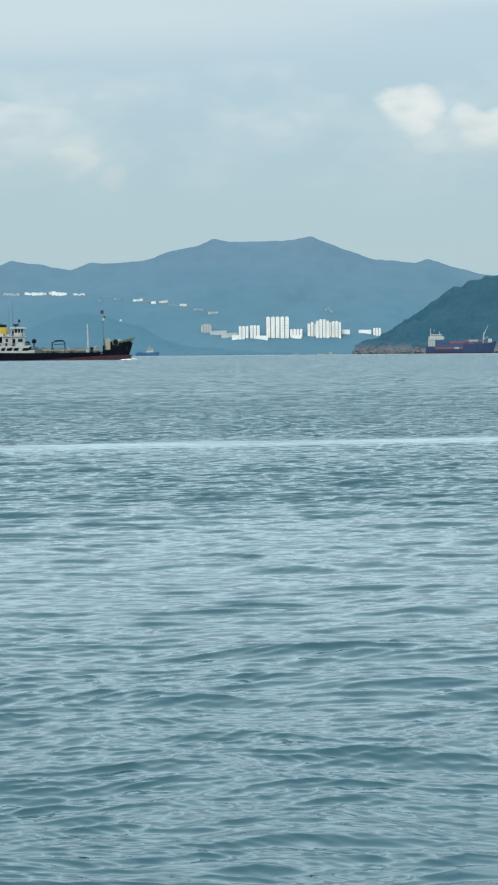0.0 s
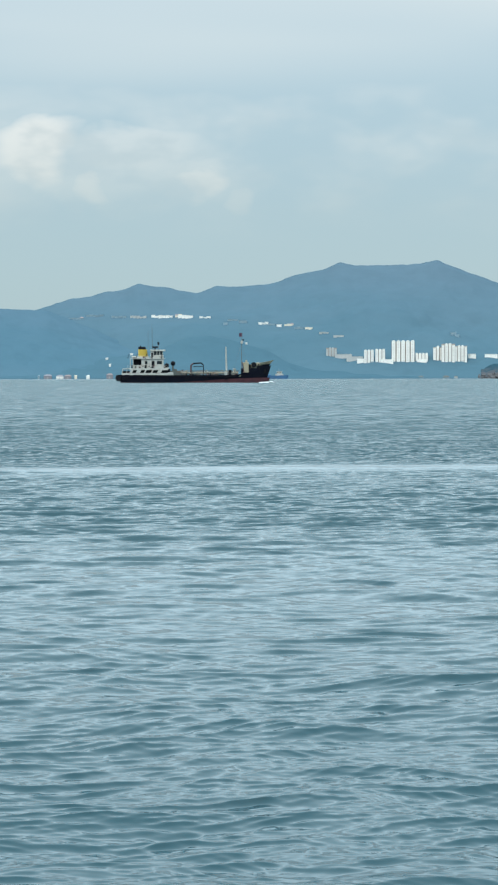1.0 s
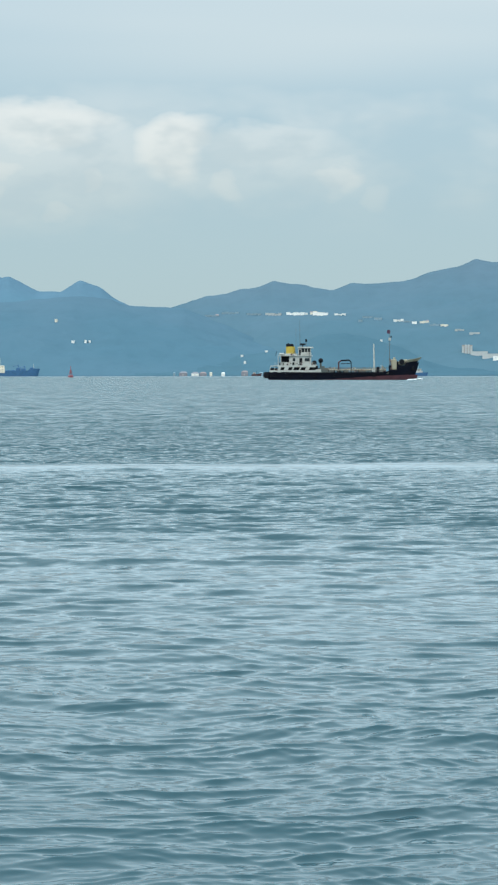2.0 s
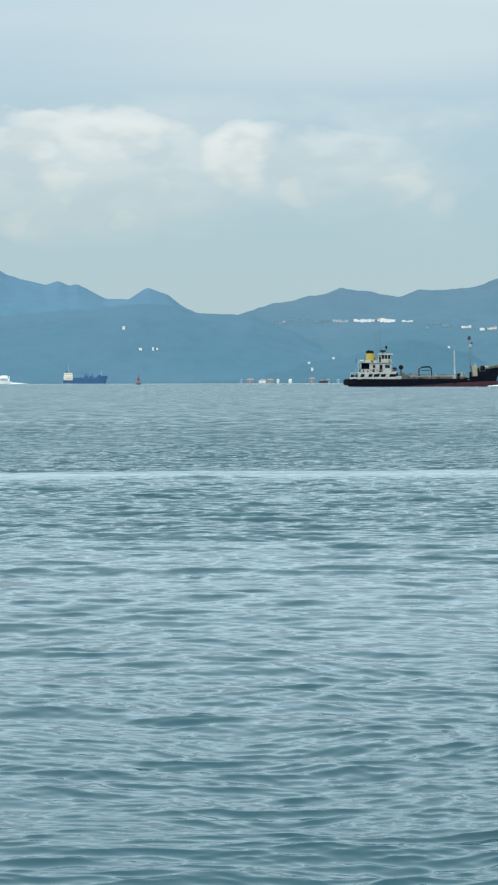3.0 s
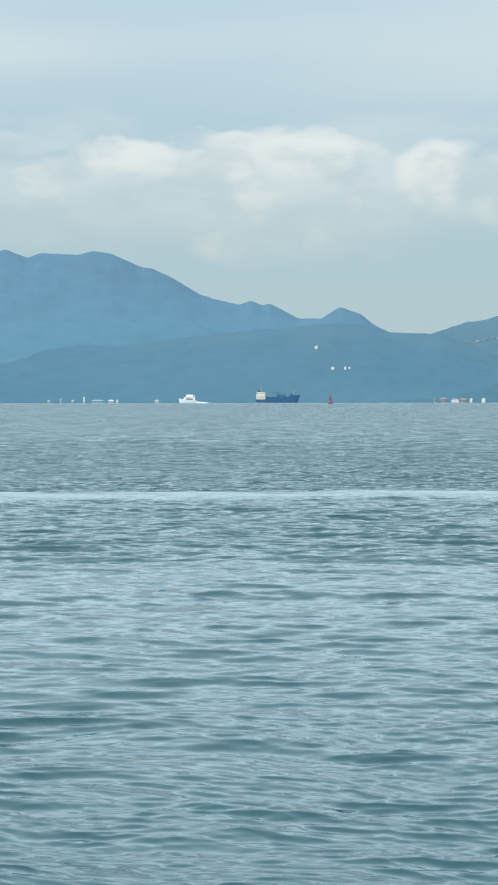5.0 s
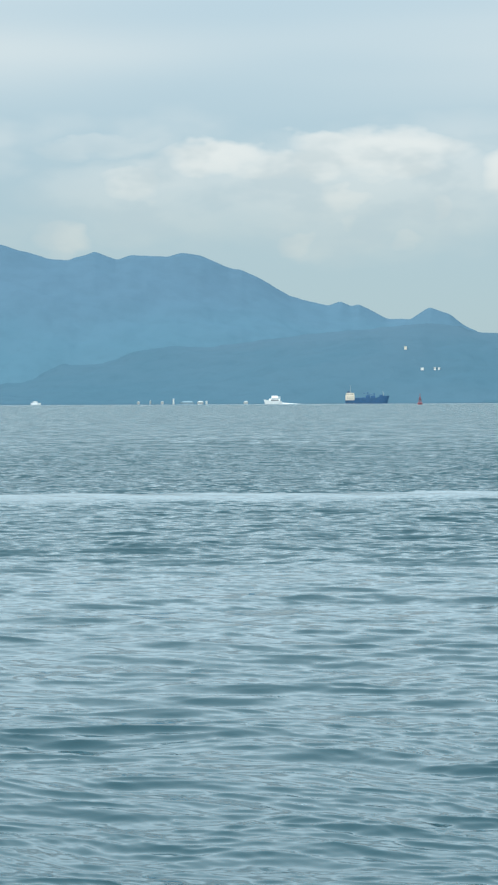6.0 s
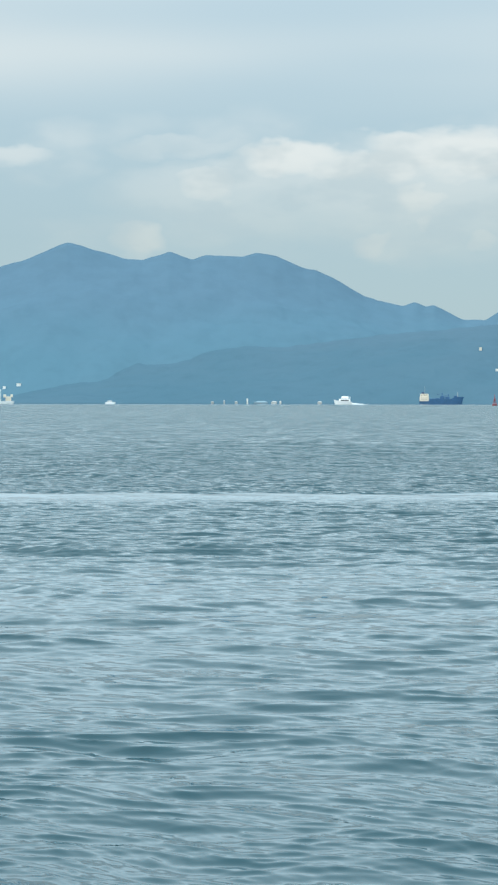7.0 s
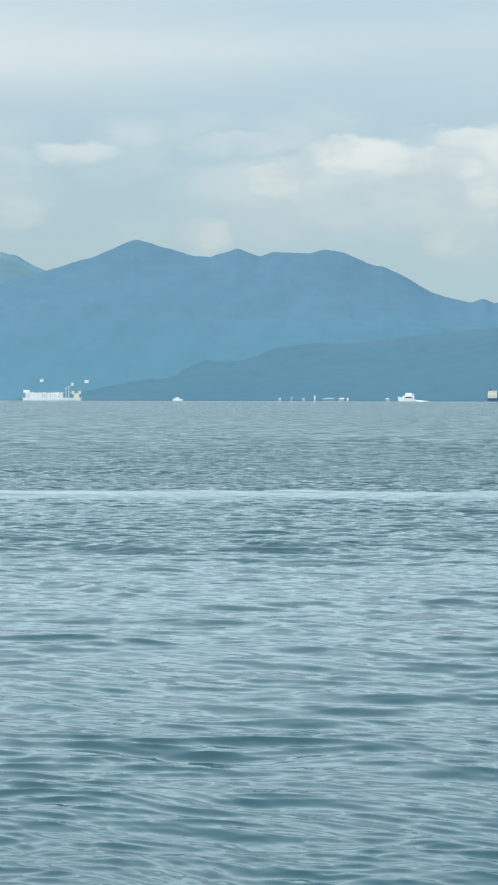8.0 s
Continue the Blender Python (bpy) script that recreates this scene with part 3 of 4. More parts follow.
    # second tier: solid amidships, an open veranda aft
    house = part("deckhouse", blocks((8.6, 17.4, -4.2, 4.2, 5.95, 9.7), (5.0, 8.6, -2.2, 2.2, 5.95, 9.7), (5.2, 8.7, -4.2, -4.05, 5.95, 7.2)), DIMMED_SHIP_WHITE, t, "white deckhouse, rust-streaked", edge=0.04)
    part("bridge_deck", blocks((3.9, 18.0, -4.7, 4.7, 9.7, 9.95)), DIMMED_SHIP_WHITE, t, edge=0.03)
    for x in (4.1, 5.2):
        part("veranda_post", made(rod, (x, -4.4, 5.95), (x, -4.4, 9.7), 0.16, 5), DIMMED_SHIP_WHITE, t)
    # shade inside the veranda, put in as a black panel
    part("veranda_shade_panel", blocks((5.1, 8.5, -2.3, -2.2, 6.0, 9.6)), SOOT_AND_SHADE, house)
    for x, z, w, h in ((10.5, 7.6, 1.0, 1.3), (15.9, 7.6, 2.0, 1.3)):
        part("window", blocks((x - w / 2, x + w / 2, -4.26, -4.17, z, z + h)), PANE, house)
    # the doorway's dark inside is painted as a black panel
    part("door", blocks((12.7, 13.9, -4.27, -4.17, 6.0, 8.9)), SOOT_AND_SHADE, house, "open doorway, its dark inside a black panel")
    for x in (9.2, 11.8):
        part("vent_grille", blocks((x - 0.25, x + 0.25, -4.25, -4.17, 6.5, 7.0)), PIPE_GREY, house)
    part("life_raft", made(rod, (4.6, -3.9, 10.5), (6.2, -3.9, 10.5), 0.5, 10), DIMMED_SHIP_WHITE, t)
    part("life_buoy", made(rod, (9.6, -4.75, 10.4), (9.6, -4.85, 10.4), 0.42, 10), PIPE_RED, t)
    rail(t, 4.0, 17.6, -4.65, 9.95, 1.0, 12)
    rail(t, 2.8, 19.4, -5.25, 5.95, 1.0, 12)
    # funnel
    ring = lambda x, rx, ry, z: [(x + rx * math.cos(k * math.tau / 14), ry * math.sin(k * math.tau / 14), z) for k in range(14)]
    part("funnel_casing", blocks((5.8, 11.6, -2.4, 2.4, 9.9, 10.7)), DIMMED_SHIP_WHITE, t, edge=0.05)
    bm = bmesh.new()
    loft(bm, [ring(9.1, 1.95, 1.4, 10.6), ring(8.9, 1.8, 1.3, 13.6)])
    funnel = part("funnel", bm, FUNNEL_YELLOW, t, "yellow funnel with a black cap")
    bm = bmesh.new()
    loft(bm, [ring(8.75, 1.6, 1.2, 13.55), ring(8.6, 1.5, 1.15, 14.7)])
    part("cap", bm, SOOT_AND_SHADE, funnel)
    for y in (-0.5, 0.5):
        part("exhaust_pipe", made(rod, (8.2, y, 14.6), (8.0, y, 15.1), 0.22, 8), SOOT_AND_SHADE, funnel)
    # wheelhouse
    wheel = part("wheelhouse", blocks((12.2, 17.4, -3.0, 3.0, 9.95, 11.3), (12.2, 13.6, -3.0, 3.0, 11.3, 12.9)), DIMMED_SHIP_WHITE, t, "white wheelhouse with dark windows", edge=0.04)
    part("window_band", blocks((13.6, 17.2, -2.9, 2.9, 11.28, 12.92)), PANE, wheel)
    for x in (14.8, 16.0, 17.2):
        part("mullion", blocks((x - 0.11, x + 0.11, -2.98, -2.88, 11.3, 12.9)), DIMMED_SHIP_WHITE, wheel)
    part("wheelhouse_roof", blocks((12.0, 18.2, -3.6, 3.6, 12.9, 13.5)), DIMMED_SHIP_WHITE, wheel, edge=0.06)
    part("wheelhouse_door", blocks((12.5, 13.3, -3.07, -2.97, 10.0, 12.2)), SOOT_AND_SHADE, wheel)
    part("bridge_wing", blocks((15.6, 17.6, -4.6, -3.0, 9.95, 11.0)), DIMMED_SHIP_WHITE, wheel)
    # masts and aerials
    mast = part("signal_mast", made(rod, (12.9, 0, 13.4), (12.7, 0, 24.5), 0.12, 5, 0.05), PIPE_GREY, t)
    part("yard", made(rod, (12.8, -2.0, 17.4), (12.8, 2.0, 17.4), 0.06, 4), PIPE_GREY, mast)
    part("aerial", made(rod, (11.3, -1.5, 9.9), (11.2, -1.5, 21.0), 0.05, 4), PIPE_GREY, t)
    radar = part("radar_post", made(rod, (14.0, 0, 13.4), (14.0, 0, 14.3), 0.25, 6), SOOT_AND_SHADE, t)
    part("scanner", blocks((12.9, 15.1, -0.2, 0.2, 14.2, 14.9)), SOOT_AND_SHADE, radar)
    post = part("searchlight_post", made(rod, (15.4, -1, 13.4), (15.4, -1, 15.6), 0.1, 5), PIPE_GREY, t)
    part("searchlight", blocks((15.0, 15.8, -1.4, -0.6, 15.5, 16.7)), SOOT_AND_SHADE, post, edge=0.15)
    gear = random.Random(17)
    for k in range(26):
        aft = k < 12
        x = gear.uniform(1.0, 19.0) if aft else gear.uniform(22.0, 48.0)
        y, z = (-5.0, 5.95) if aft and x > 4.5 else (gear.uniform(-4.2, -3.4), 3.12)
        w, h = gear.uniform(0.3, 0.8), gear.uniform(0.5, 1.3)
        part("deck_box" if k % 2 else "drum", blocks((x - w / 2, x + w / 2, y - 0.25, y + 0.25, z, z + h)) if k % 2 else made(rod, (x, y, z), (x, y, z + h), w * 0.45, 8),
             (SOOT_AND_SHADE, PIPE_GREY, SOOT_AND_SHADE, PIPE_RED)[k % 4], t)
    for x in (3.0, 6.4, 10.2, 16.6):
        part("davit", made(rod, (x, -4.9, 9.9), (x + 0.5, -5.1, 11.6), 0.1, 5), SOOT_AND_SHADE, t)
    # big cowl ventilators before the deckhouse
    for x, z in ((18.8, 7.0), (21.4, 7.9)):
        vent = part("ventilator", made(rod, (x, -2.6, 3.1), (x, -2.6, z - 0.4), 0.4, 8), PIPE_GREY, t)
        bm = bmesh.new()
        ball(bm, (x, -2.6, z), 1.0, 1.0)
        part("cowl", bm, SOOT_AND_SHADE, vent)
    part("deck_locker", blocks((20.4, 24.6, -4.2, -1.0, 3.1, 4.9), (21.6, 23.0, -3.6, -2.0, 4.9, 5.6)), PIPE_GREY, t, edge=0.05)
    part("vent_box", blocks((17.6, 19.8, -3.4, 0.5, 3.1, 6.2)), DIMMED_SHIP_WHITE, t, edge=0.08)
    # loading manifold gantry
    bm = bmesh.new()
    for y in (-3.2, 3.2):
        rod(bm, (28.7, y, 3.1), (28.7, y, 7.2), 0.3, 8)
        rod(bm, (28.7, y, 7.2), (29.7, y, 7.9), 0.28, 8)
    rod(bm, (28.7, -3.2, 7.2), (28.7, 3.2, 7.2), 0.22, 8)
    gantry = part("gantry", bm, PIPE_RED, t, "red oxide loading gantry")
    for y in (-3.2, 3.2):
        bm = bmesh.new()
        rod(bm, (29.7, y, 7.9), (32.9, y, 8.1), 0.3, 8)
        rod(bm, (32.9, y, 8.1), (33.8, y, 7.2), 0.25, 8)
        rod(bm, (33.8, y, 7.2), (33.9, y, 3.1), 0.16, 8)
        rod(bm, (29.6, y, 6.6), (33.6, y, 6.7), 0.14, 6)
        part("boom", bm, SOOT_AND_SHADE, gantry)
    # pipes, hatches and valves along the tank deck
    for k, (y, z) in enumerate(((-3.6, 3.75), (-2.6, 4.2), (-1.4, 4.45), (0.2, 4.5), (1.8, 4.3), (3.2, 3.9))):
        bm = bmesh.new()
        rod(bm, (24.5, y, z), (48.0, y, z), 0.2, 8)
        for x in range(26, 48, 3):
            rod(bm, (x, y, 3.1), (x, y, z), 0.12, 5)
        part("cargo_pipe", bm, (PIPE_GREY, BUFF, PIPE_GREY)[k % 3], t)
    rng = random.Random(5)
    for k in range(44):
        x, y = rng.uniform(24.5, 48), rng.uniform(-4.6, 4.0)
        h = rng.uniform(0.8, 2.3 + 0.6 * (x > 36))
        bm = bmesh.new()
        if k % 3 == 0:
            box(bm, x - 0.6, x + 0.6, y - 0.5, y + 0.5, 3.1, 3.1 + h * 0.8)
        else:
            rod(bm, (x, y, 3.1), (x, y, 3.1 + h), 0.14, 6)
            rod(bm, (x - 0.35, y, 3.05 + h), (x + 0.35, y, 3.05 + h), 0.09, 6)
        part("tank_hatch" if k % 3 == 0 else "valve", bm, (PIPE_GREY, BUFF, SOOT_AND_SHADE, DECK_GREEN, DIMMED_SHIP_WHITE)[k % 5], t)
    rail(t, 24.5, 47.5, -5.3, 3.1, 1.1, 20, PIPE_GREY)
    part("catwalk", blocks((24, 49, -0.9, -0.1, 4.9, 5.05)), PIPE_GREY, t)
    # white derrick post and the foremast with its flag
    part("derrick_post", made(rod, (43.3, 0.5, 3.1), (43.0, 0.5, 14.8), 0.38, 8, 0.24), DIMMED_SHIP_WHITE, t, "tall white derrick post")
    fore = part("foremast", made(rod, (49.4, 0, 4.3), (49.4, 0, 20.6), 0.14, 6, 0.06), PIPE_GREY, t)
    part("flag", blocks((48.4, 49.7, -0.05, 0.05, 18.9, 20.4)), FLAG_RED, fore, "dark red flag")
    part("mast_light", blocks((49.0, 50.0, -0.4, 0.4, 16.0, 17.2)), DIMMED_SHIP_WHITE, fore, edge=0.1)
    part("mast_lamp", blocks((49.8, 50.4, -0.3, 0.3, 17.3, 17.9)), SOOT_AND_SHADE, fore)
    for x in (45.8, 52.8):
        part("stay", made(rod, (49.4, 0, 16.0), (x, -2.5, 4.4), 0.03, 4), PIPE_GREY, fore)
    # forecastle: buff gear over a black flare, and the bulwark's horn at the stem
    part("forecastle", blocks((49.2, 57.0, -3.2, 3.2, 3.4, 6.0)), HULL_BLACK, t, edge=0.1)
    part("paint_locker", blocks((50.0, 52.3, -3.4, 2.4, 4.2, 8.4), (51.0, 51.8, -2.4, 0.5, 8.4, 9.2)), BUFF, t, edge=0.12)
    part("ladder_post", made(rod, (50.4, -3.8, 4.0), (49.6, -3.8, 8.6), 0.16, 5), PIPE_RED, t)
    part("windlass", blocks((52.6, 55.2, -2.4, 2.4, 6.0, 7.6), (55.2, 56.8, -1.6, 1.6, 6.0, 8.4)), BUFF, t, edge=0.3)
    part("winch_drum", made(rod, (54.4, -3.0, 7.4), (54.4, 3.0, 7.4), 1.1, 10), SOOT_AND_SHADE, t)
    for x in (52.7, 56.4):
        part("bollard", made(rod, (x, -3.2, 5.4), (x, -3.2, 7.6), 0.4, 8), SOOT_AND_SHADE, t)
    bm = bmesh.new()
    side = [(56.0, 3.7, 7.0, 8.3), (57.2, 3.1, 7.2, 8.5), (58.6, 2.2, 7.4, 8.7), (60.0, 1.1, 7.6, 9.1), (61.2, 0.2, 7.8, 9.4)]
    for sgn in (-1, 1):
        for (xa, ba, za, ta), (xb, bb, zb, tb) in zip(side, side[1:]):
            q = [(xa, sgn * ba, za), (xb, sgn * bb, zb), (xb + 1.5, sgn * bb, tb), (xa + 1.2, sgn * ba, ta)]
            v, w = [bm.verts.new(p) for p in q], [bm.verts.new((x, y - sgn * 0.15, z)) for x, y, z in q]
            bm.faces.new(v), bm.faces.new(w[::-1])
            for i in range(4):
                bm.faces.new((v[i], w[i], w[(i + 1) % 4], v[(i + 1) % 4]))
    part("bow_bulwark", bm, BUFF, t, "buff-painted flared bow bulwark")
    part("stem_flare", made(loft, [[(55.5, -3.7, 5.0), (55.5, 3.7, 5.0), (55.9, 3.75, 7.2), (55.9, -3.75, 7.2)], [(58.0, -2.4, 5.6), (58.0, 2.4, 5.6), (58.5, 2.5, 7.5), (58.5, -2.5, 7.5)], [(60.2, -0.5, 5.6), (60.2, 0.5, 5.6), (61.1, 0.6, 7.8), (61.1, -0.6, 7.8)]]), HULL_BLACK, hull)
    part("anchor", blocks((58.6, 59.4, -2.5, -2.1, 4.2, 5.6), (58.1, 59.9, -2.5, -2.1, 3.9, 4.3)), SOOT_AND_SHADE, t)
    # broken water at the stem
    bm = bmesh.new()
    rng = random.Random(3)
    for k in range(46):
        u = rng.random() ** 1.6
        ball(bm, (62.4 - 6 * u, -0.8 - 4.4 * u + rng.uniform(-0.4, 0.4), 0.12 + 0.4 * rng.random() * (1 - u)), rng.uniform(0.2, 0.6), 0.45)
    tagged(part("bow_wave", bm, FOAM, t, "white broken water at the bow", smooth=True), kind="stuff")
    return t


def make_freighter():
    t = thing("container_ship", "small navy-hulled container ship with red boxes under the headland", "ship")
    L = 90.0

    def top(x):
        return 9.0 if x < 12 else 5.4 if x < 49 else 12.4 if x < 82 else 12.4 + (x - 82) * 0.5

    shape = [(0, 5), (3, 6.4), (11.8, 7), (12.2, 7), (48.8, 7), (49.2, 7), (66, 7), (76, 5.6), (84, 2.8), (L - 1, 0.5)]
    part("hull", hull_bm(shape, 0, top, lambda x: 0.9), NAVY_HULL, t, "navy blue steel hull")
    part("boot_top", hull_bm([(x, b * 0.94) for x, b in shape], -2, lambda x: 0.92, flare=0), BOOT_RED, t)
    house = part("deckhouse", blocks((3, 12, -5.5, 5.5, 8.6, 17.6), (3.4, 24, -6.4, 6.4, 17.6, 22.0), (6, 21, -5.2, 5.2, 22.0, 25.0)), DIMMED_SHIP_WHITE, t, "cream-white bridge block", edge=0.1)
    windows(house, [(x, 22.8) for x in (8, 11, 14, 17, 19.5)], 1.8, 1.2, -5.21)
    windows(house, [(x, z) for z in (10, 13) for x in (5.5, 8.5)], 1.2, 1.0, -5.52)
    for x, h in ((6, 33), (11, 31), (18, 29)):
        part("mast", made(rod, (x, 0, 22), (x, 0, h), 0.5, 6, 0.3), DIMMED_SHIP_WHITE, t)
    part("funnel", blocks((10.5, 13.5, -1.6, 1.6, 25, 29)), NAVY_HULL, t, edge=0.2)
    data = {}
    rng = random.Random(8)
    rows = [(13.0 + k * 6.2, 5.4, (BOX_RED, BOX_BLUE, BOX_BLUE, BOX_BLUE) if k < 3 else (BOX_RED if k != 4 else BOX_GREY, BOX_BLUE, BOX_BLUE, BOX_RED)) for k in range(6)]
    rows += [(50.2 + k * 6.2, 12.4, (BOX_BLUE if k != 1 else BOX_RED, (BOX_RED, BOX_GREY, BOX_GREY, BOX_RED)[k])) for k in range(4)]
    for x, z, stack in rows:
        for tier, m in enumerate(stack):
            if m.name not in data:
                o = data[m.name] = part("container", blocks((0, 6.0, -6.3, 6.3, 0, 2.5)), m, t, edge=0.05)
            else:
                o = new("container", data[m.name].data)
                o.parent = t
            o.location = (x + rng.uniform(-0.06, 0.06), 0, z + tier * 2.56)
    crane = part("crane_post", made(rod, (75.5, 0, 12), (76.5, 0, 27), 0.9, 8, 0.6), BOX_GREY, t, "grey cargo crane")
    part("jib", made(rod, (76.4, 0, 24), (82, -1, 36), 0.7, 6, 0.4), BOX_GREY, crane)
    part("strut", made(rod, (76, 0, 18), (82, 0, 21), 0.5, 6), BOX_GREY, crane)
    part("forecastle", blocks((82, 87, -2.0, 2.0, 13.5, 18.5)), DIMMED_SHIP_WHITE, t, edge=0.4)
    return t


def make_coaster():
    t = thing("cargo_ship", "blue-hulled coaster with a cream bridge lying off the shore", "ship")
    top = lambda x: 8.3 if x < 54 else 8.3 + (x - 54) * 0.5 if x < 62 else 12.3
    shape = [(0, 5), (3, 6), (10, 6.5), (54, 6.5), (62, 5.6), (70, 2.8), (73.5, 0.4)]
    part("hull", hull_bm(shape, -2, top), BLUE_HULL, t, "bright blue steel hull")
    house = part("deckhouse", blocks((0.6, 16.5, -6.7, 6.7, 4.6, 13.2), (1.6, 16, -5.4, 5.4, 13.2, 17.4)), CREAM, t, "cream bridge block", edge=0.25)
    windows(house, [(x, 14.6) for x in (3.5, 6.5, 9.5, 12.5)], 1.8, 1.2, -5.42, SOOT_AND_SHADE)
    windows(house, [(x, z) for z in (7, 10) for x in (4, 7, 10, 13)], 1.0, 0.9, -6.72)
    part("funnel", blocks((4, 8, -1.6, 1.6, 17.4, 20.5)), NAVY_HULL, t, edge=0.2)
    part("mast", made(rod, (9.5, 0, 17.4), (9.3, 0, 31), 0.3, 6, 0.15), DIMMED_SHIP_WHITE, t)
    for a, b, h in ((19, 27, 9.3), (28, 35, 9.9), (36, 44, 13.5), (45, 53, 12.5)):
        part("hatch_cover", blocks((a, b, -5, 5, 8.2, h)), BLUE_HULL, t, edge=0.2)
    for x, h in ((40.0, 19), (51.0, 17)):
        post = part("crane_post", made(rod, (x, 0, 8.2), (x, 0, h), 0.7, 8), BLUE_HULL, t)
        part("jib", made(rod, (x, 0, h - 1), (x - 9, 0, h - 3.0), 0.5, 6), BLUE_HULL, post)
    part("foremast", made(rod, (67, 0, 12), (66.5, 0, 20.5), 0.5, 6, 0.3), DIMMED_SHIP_WHITE, t)
    part("windlass", blocks((60, 66, -2, 2, 12, 14.2)), BLUE_HULL, t, edge=0.3)
    return t


def make_tug():
    t = thing("workboat", "blue workboat with a white wheelhouse", "boat")
    top = lambda x: 3.6 if x < 10 else 3.6 + (x - 10) * 0.05
    part("hull", hull_bm([(0, 3.2), (2, 4), (20, 4), (28, 2.6), (32, 0.4)], -1, top), BLUE_HULL, t, "blue steel hull")
    house = part("wheelhouse", blocks((15, 26, -2.8, 2.8, 3.4, 6.4), (17, 24, -2.3, 2.3, 6.4, 9.4), (16.4, 24.8, -2.7, 2.7, 9.4, 9.8)), DIMMED_SHIP_WHITE, t, "white wheelhouse", edge=0.06)
    windows(house, [(x, 7.4) for x in (18, 20, 22)], 1.3, 1.1, -2.32)
    part("mast", made(rod, (20, 0, 9.7), (20, 0, 14), 0.18, 6), DIMMED_SHIP_WHITE, t)
    part("deck_gear", blocks((3, 9, -2.5, 2.5, 3.5, 5.4)), BLUE_HULL, t, edge=0.3)
    return t


def make_yacht():
    t = thing("motor_yacht", "white motor yacht under way with a foaming wake", "boat")
    hull = bmesh.new()
    loft(hull, [[(x, -b * 0.7, -0.4), (x + k, -b, z), (x + k, b, z), (x, b * 0.7, -0.4)] for x, b, z, k in
                ((0, 2.4, 2.2, 0), (8, 2.6, 2.5, 0), (14, 2.3, 2.9, 0.3), (18, 1.3, 3.4, 0.9), (20.5, 0.15, 3.9, 1.6))])
    part("hull", hull, GEL_WHITE, t)
    cab = bmesh.new()
    box(cab, 2.6, 16.5, -2.1, 2.1, 2.4, 4.8, lean=-0.5, taper=0.5)
    box(cab, 4.2, 13.6, -1.9, 1.9, 5.0, 7.4, lean=-0.4, taper=0.8)
    cabin = part("cabin", cab, GEL_WHITE, t, "white two-level cabin", edge=0.06)
    part("window_band", blocks((4.2, 13.4, -2.14, 2.14, 2.9, 3.9)), PANE, cabin)
    part("flybridge_band", blocks((4.5, 12.6, -1.8, 1.8, 4.7, 5.05)), PANE, cabin)
    part("radar_arch", blocks((2.2, 3.0, -1.9, -1.6, 2.4, 6.6), (2.2, 3.0, 1.6, 1.9, 2.4, 6.6), (2.2, 3.0, -1.9, 1.9, 6.6, 7.0)), GEL_WHITE, t)
    bm = bmesh.new()
    rng = random.Random(12)
    for k in range(90):
        u = rng.random()
        ball(bm, (-24 * u + 1, rng.uniform(-1, 1) * (1.6 + 2.4 * u), 0.1), rng.uniform(0.5, 1.0) * (1.15 - 0.8 * u), 1.1 - 0.6 * u)
    tagged(part("wake", bm, FOAM, t, "white wake of broken water", smooth=True), kind="stuff")
    return t


def make_buoy():
    t = thing("channel_buoy", "red lattice-topped channel buoy in the fairway", "buoy")
    bm = bmesh.new()
    loft(bm, [[(r * math.cos(a * math.tau / 14), r * math.sin(a * math.tau / 14), z) for a in range(14)] for r, z in ((1.5, -0.8), (1.9, 0.0), (1.9, 1.2), (1.5, 1.7))])
    part("float", bm, BUOY_RED, t)
    bm = bmesh.new()
    for a in range(4):
        c, s = math.cos(a * math.pi / 2 + 0.5), math.sin(a * math.pi / 2 + 0.5)
        rod(bm, (1.3 * c, 1.3 * s, 1.6), (0.35 * c, 0.35 * s, 5.6), 0.16, 5)
    for z in (2.8, 4.2):
        r = 1.3 - (z - 1.6) * 0.24
        for a in range(4):
            p, q = a * math.pi / 2 + 0.5, (a + 1) * math.pi / 2 + 0.5
            rod(bm, (r * math.cos(p), r * math.sin(p), z), (r * math.cos(q), r * math.sin(q), z), 0.12, 5)
    part("lattice", bm, BUOY_RED, t)
    part("daymark", blocks((-0.5, 0.5, -0.5, 0.5, 3.4, 5.6)), BUOY_RED, t, edge=0.1)
    part("lantern", made(rod, (0, 0, 5.4), (0, 0, 8.4), 0.3, 8, 0.15), BUOY_RED, t)
    return t


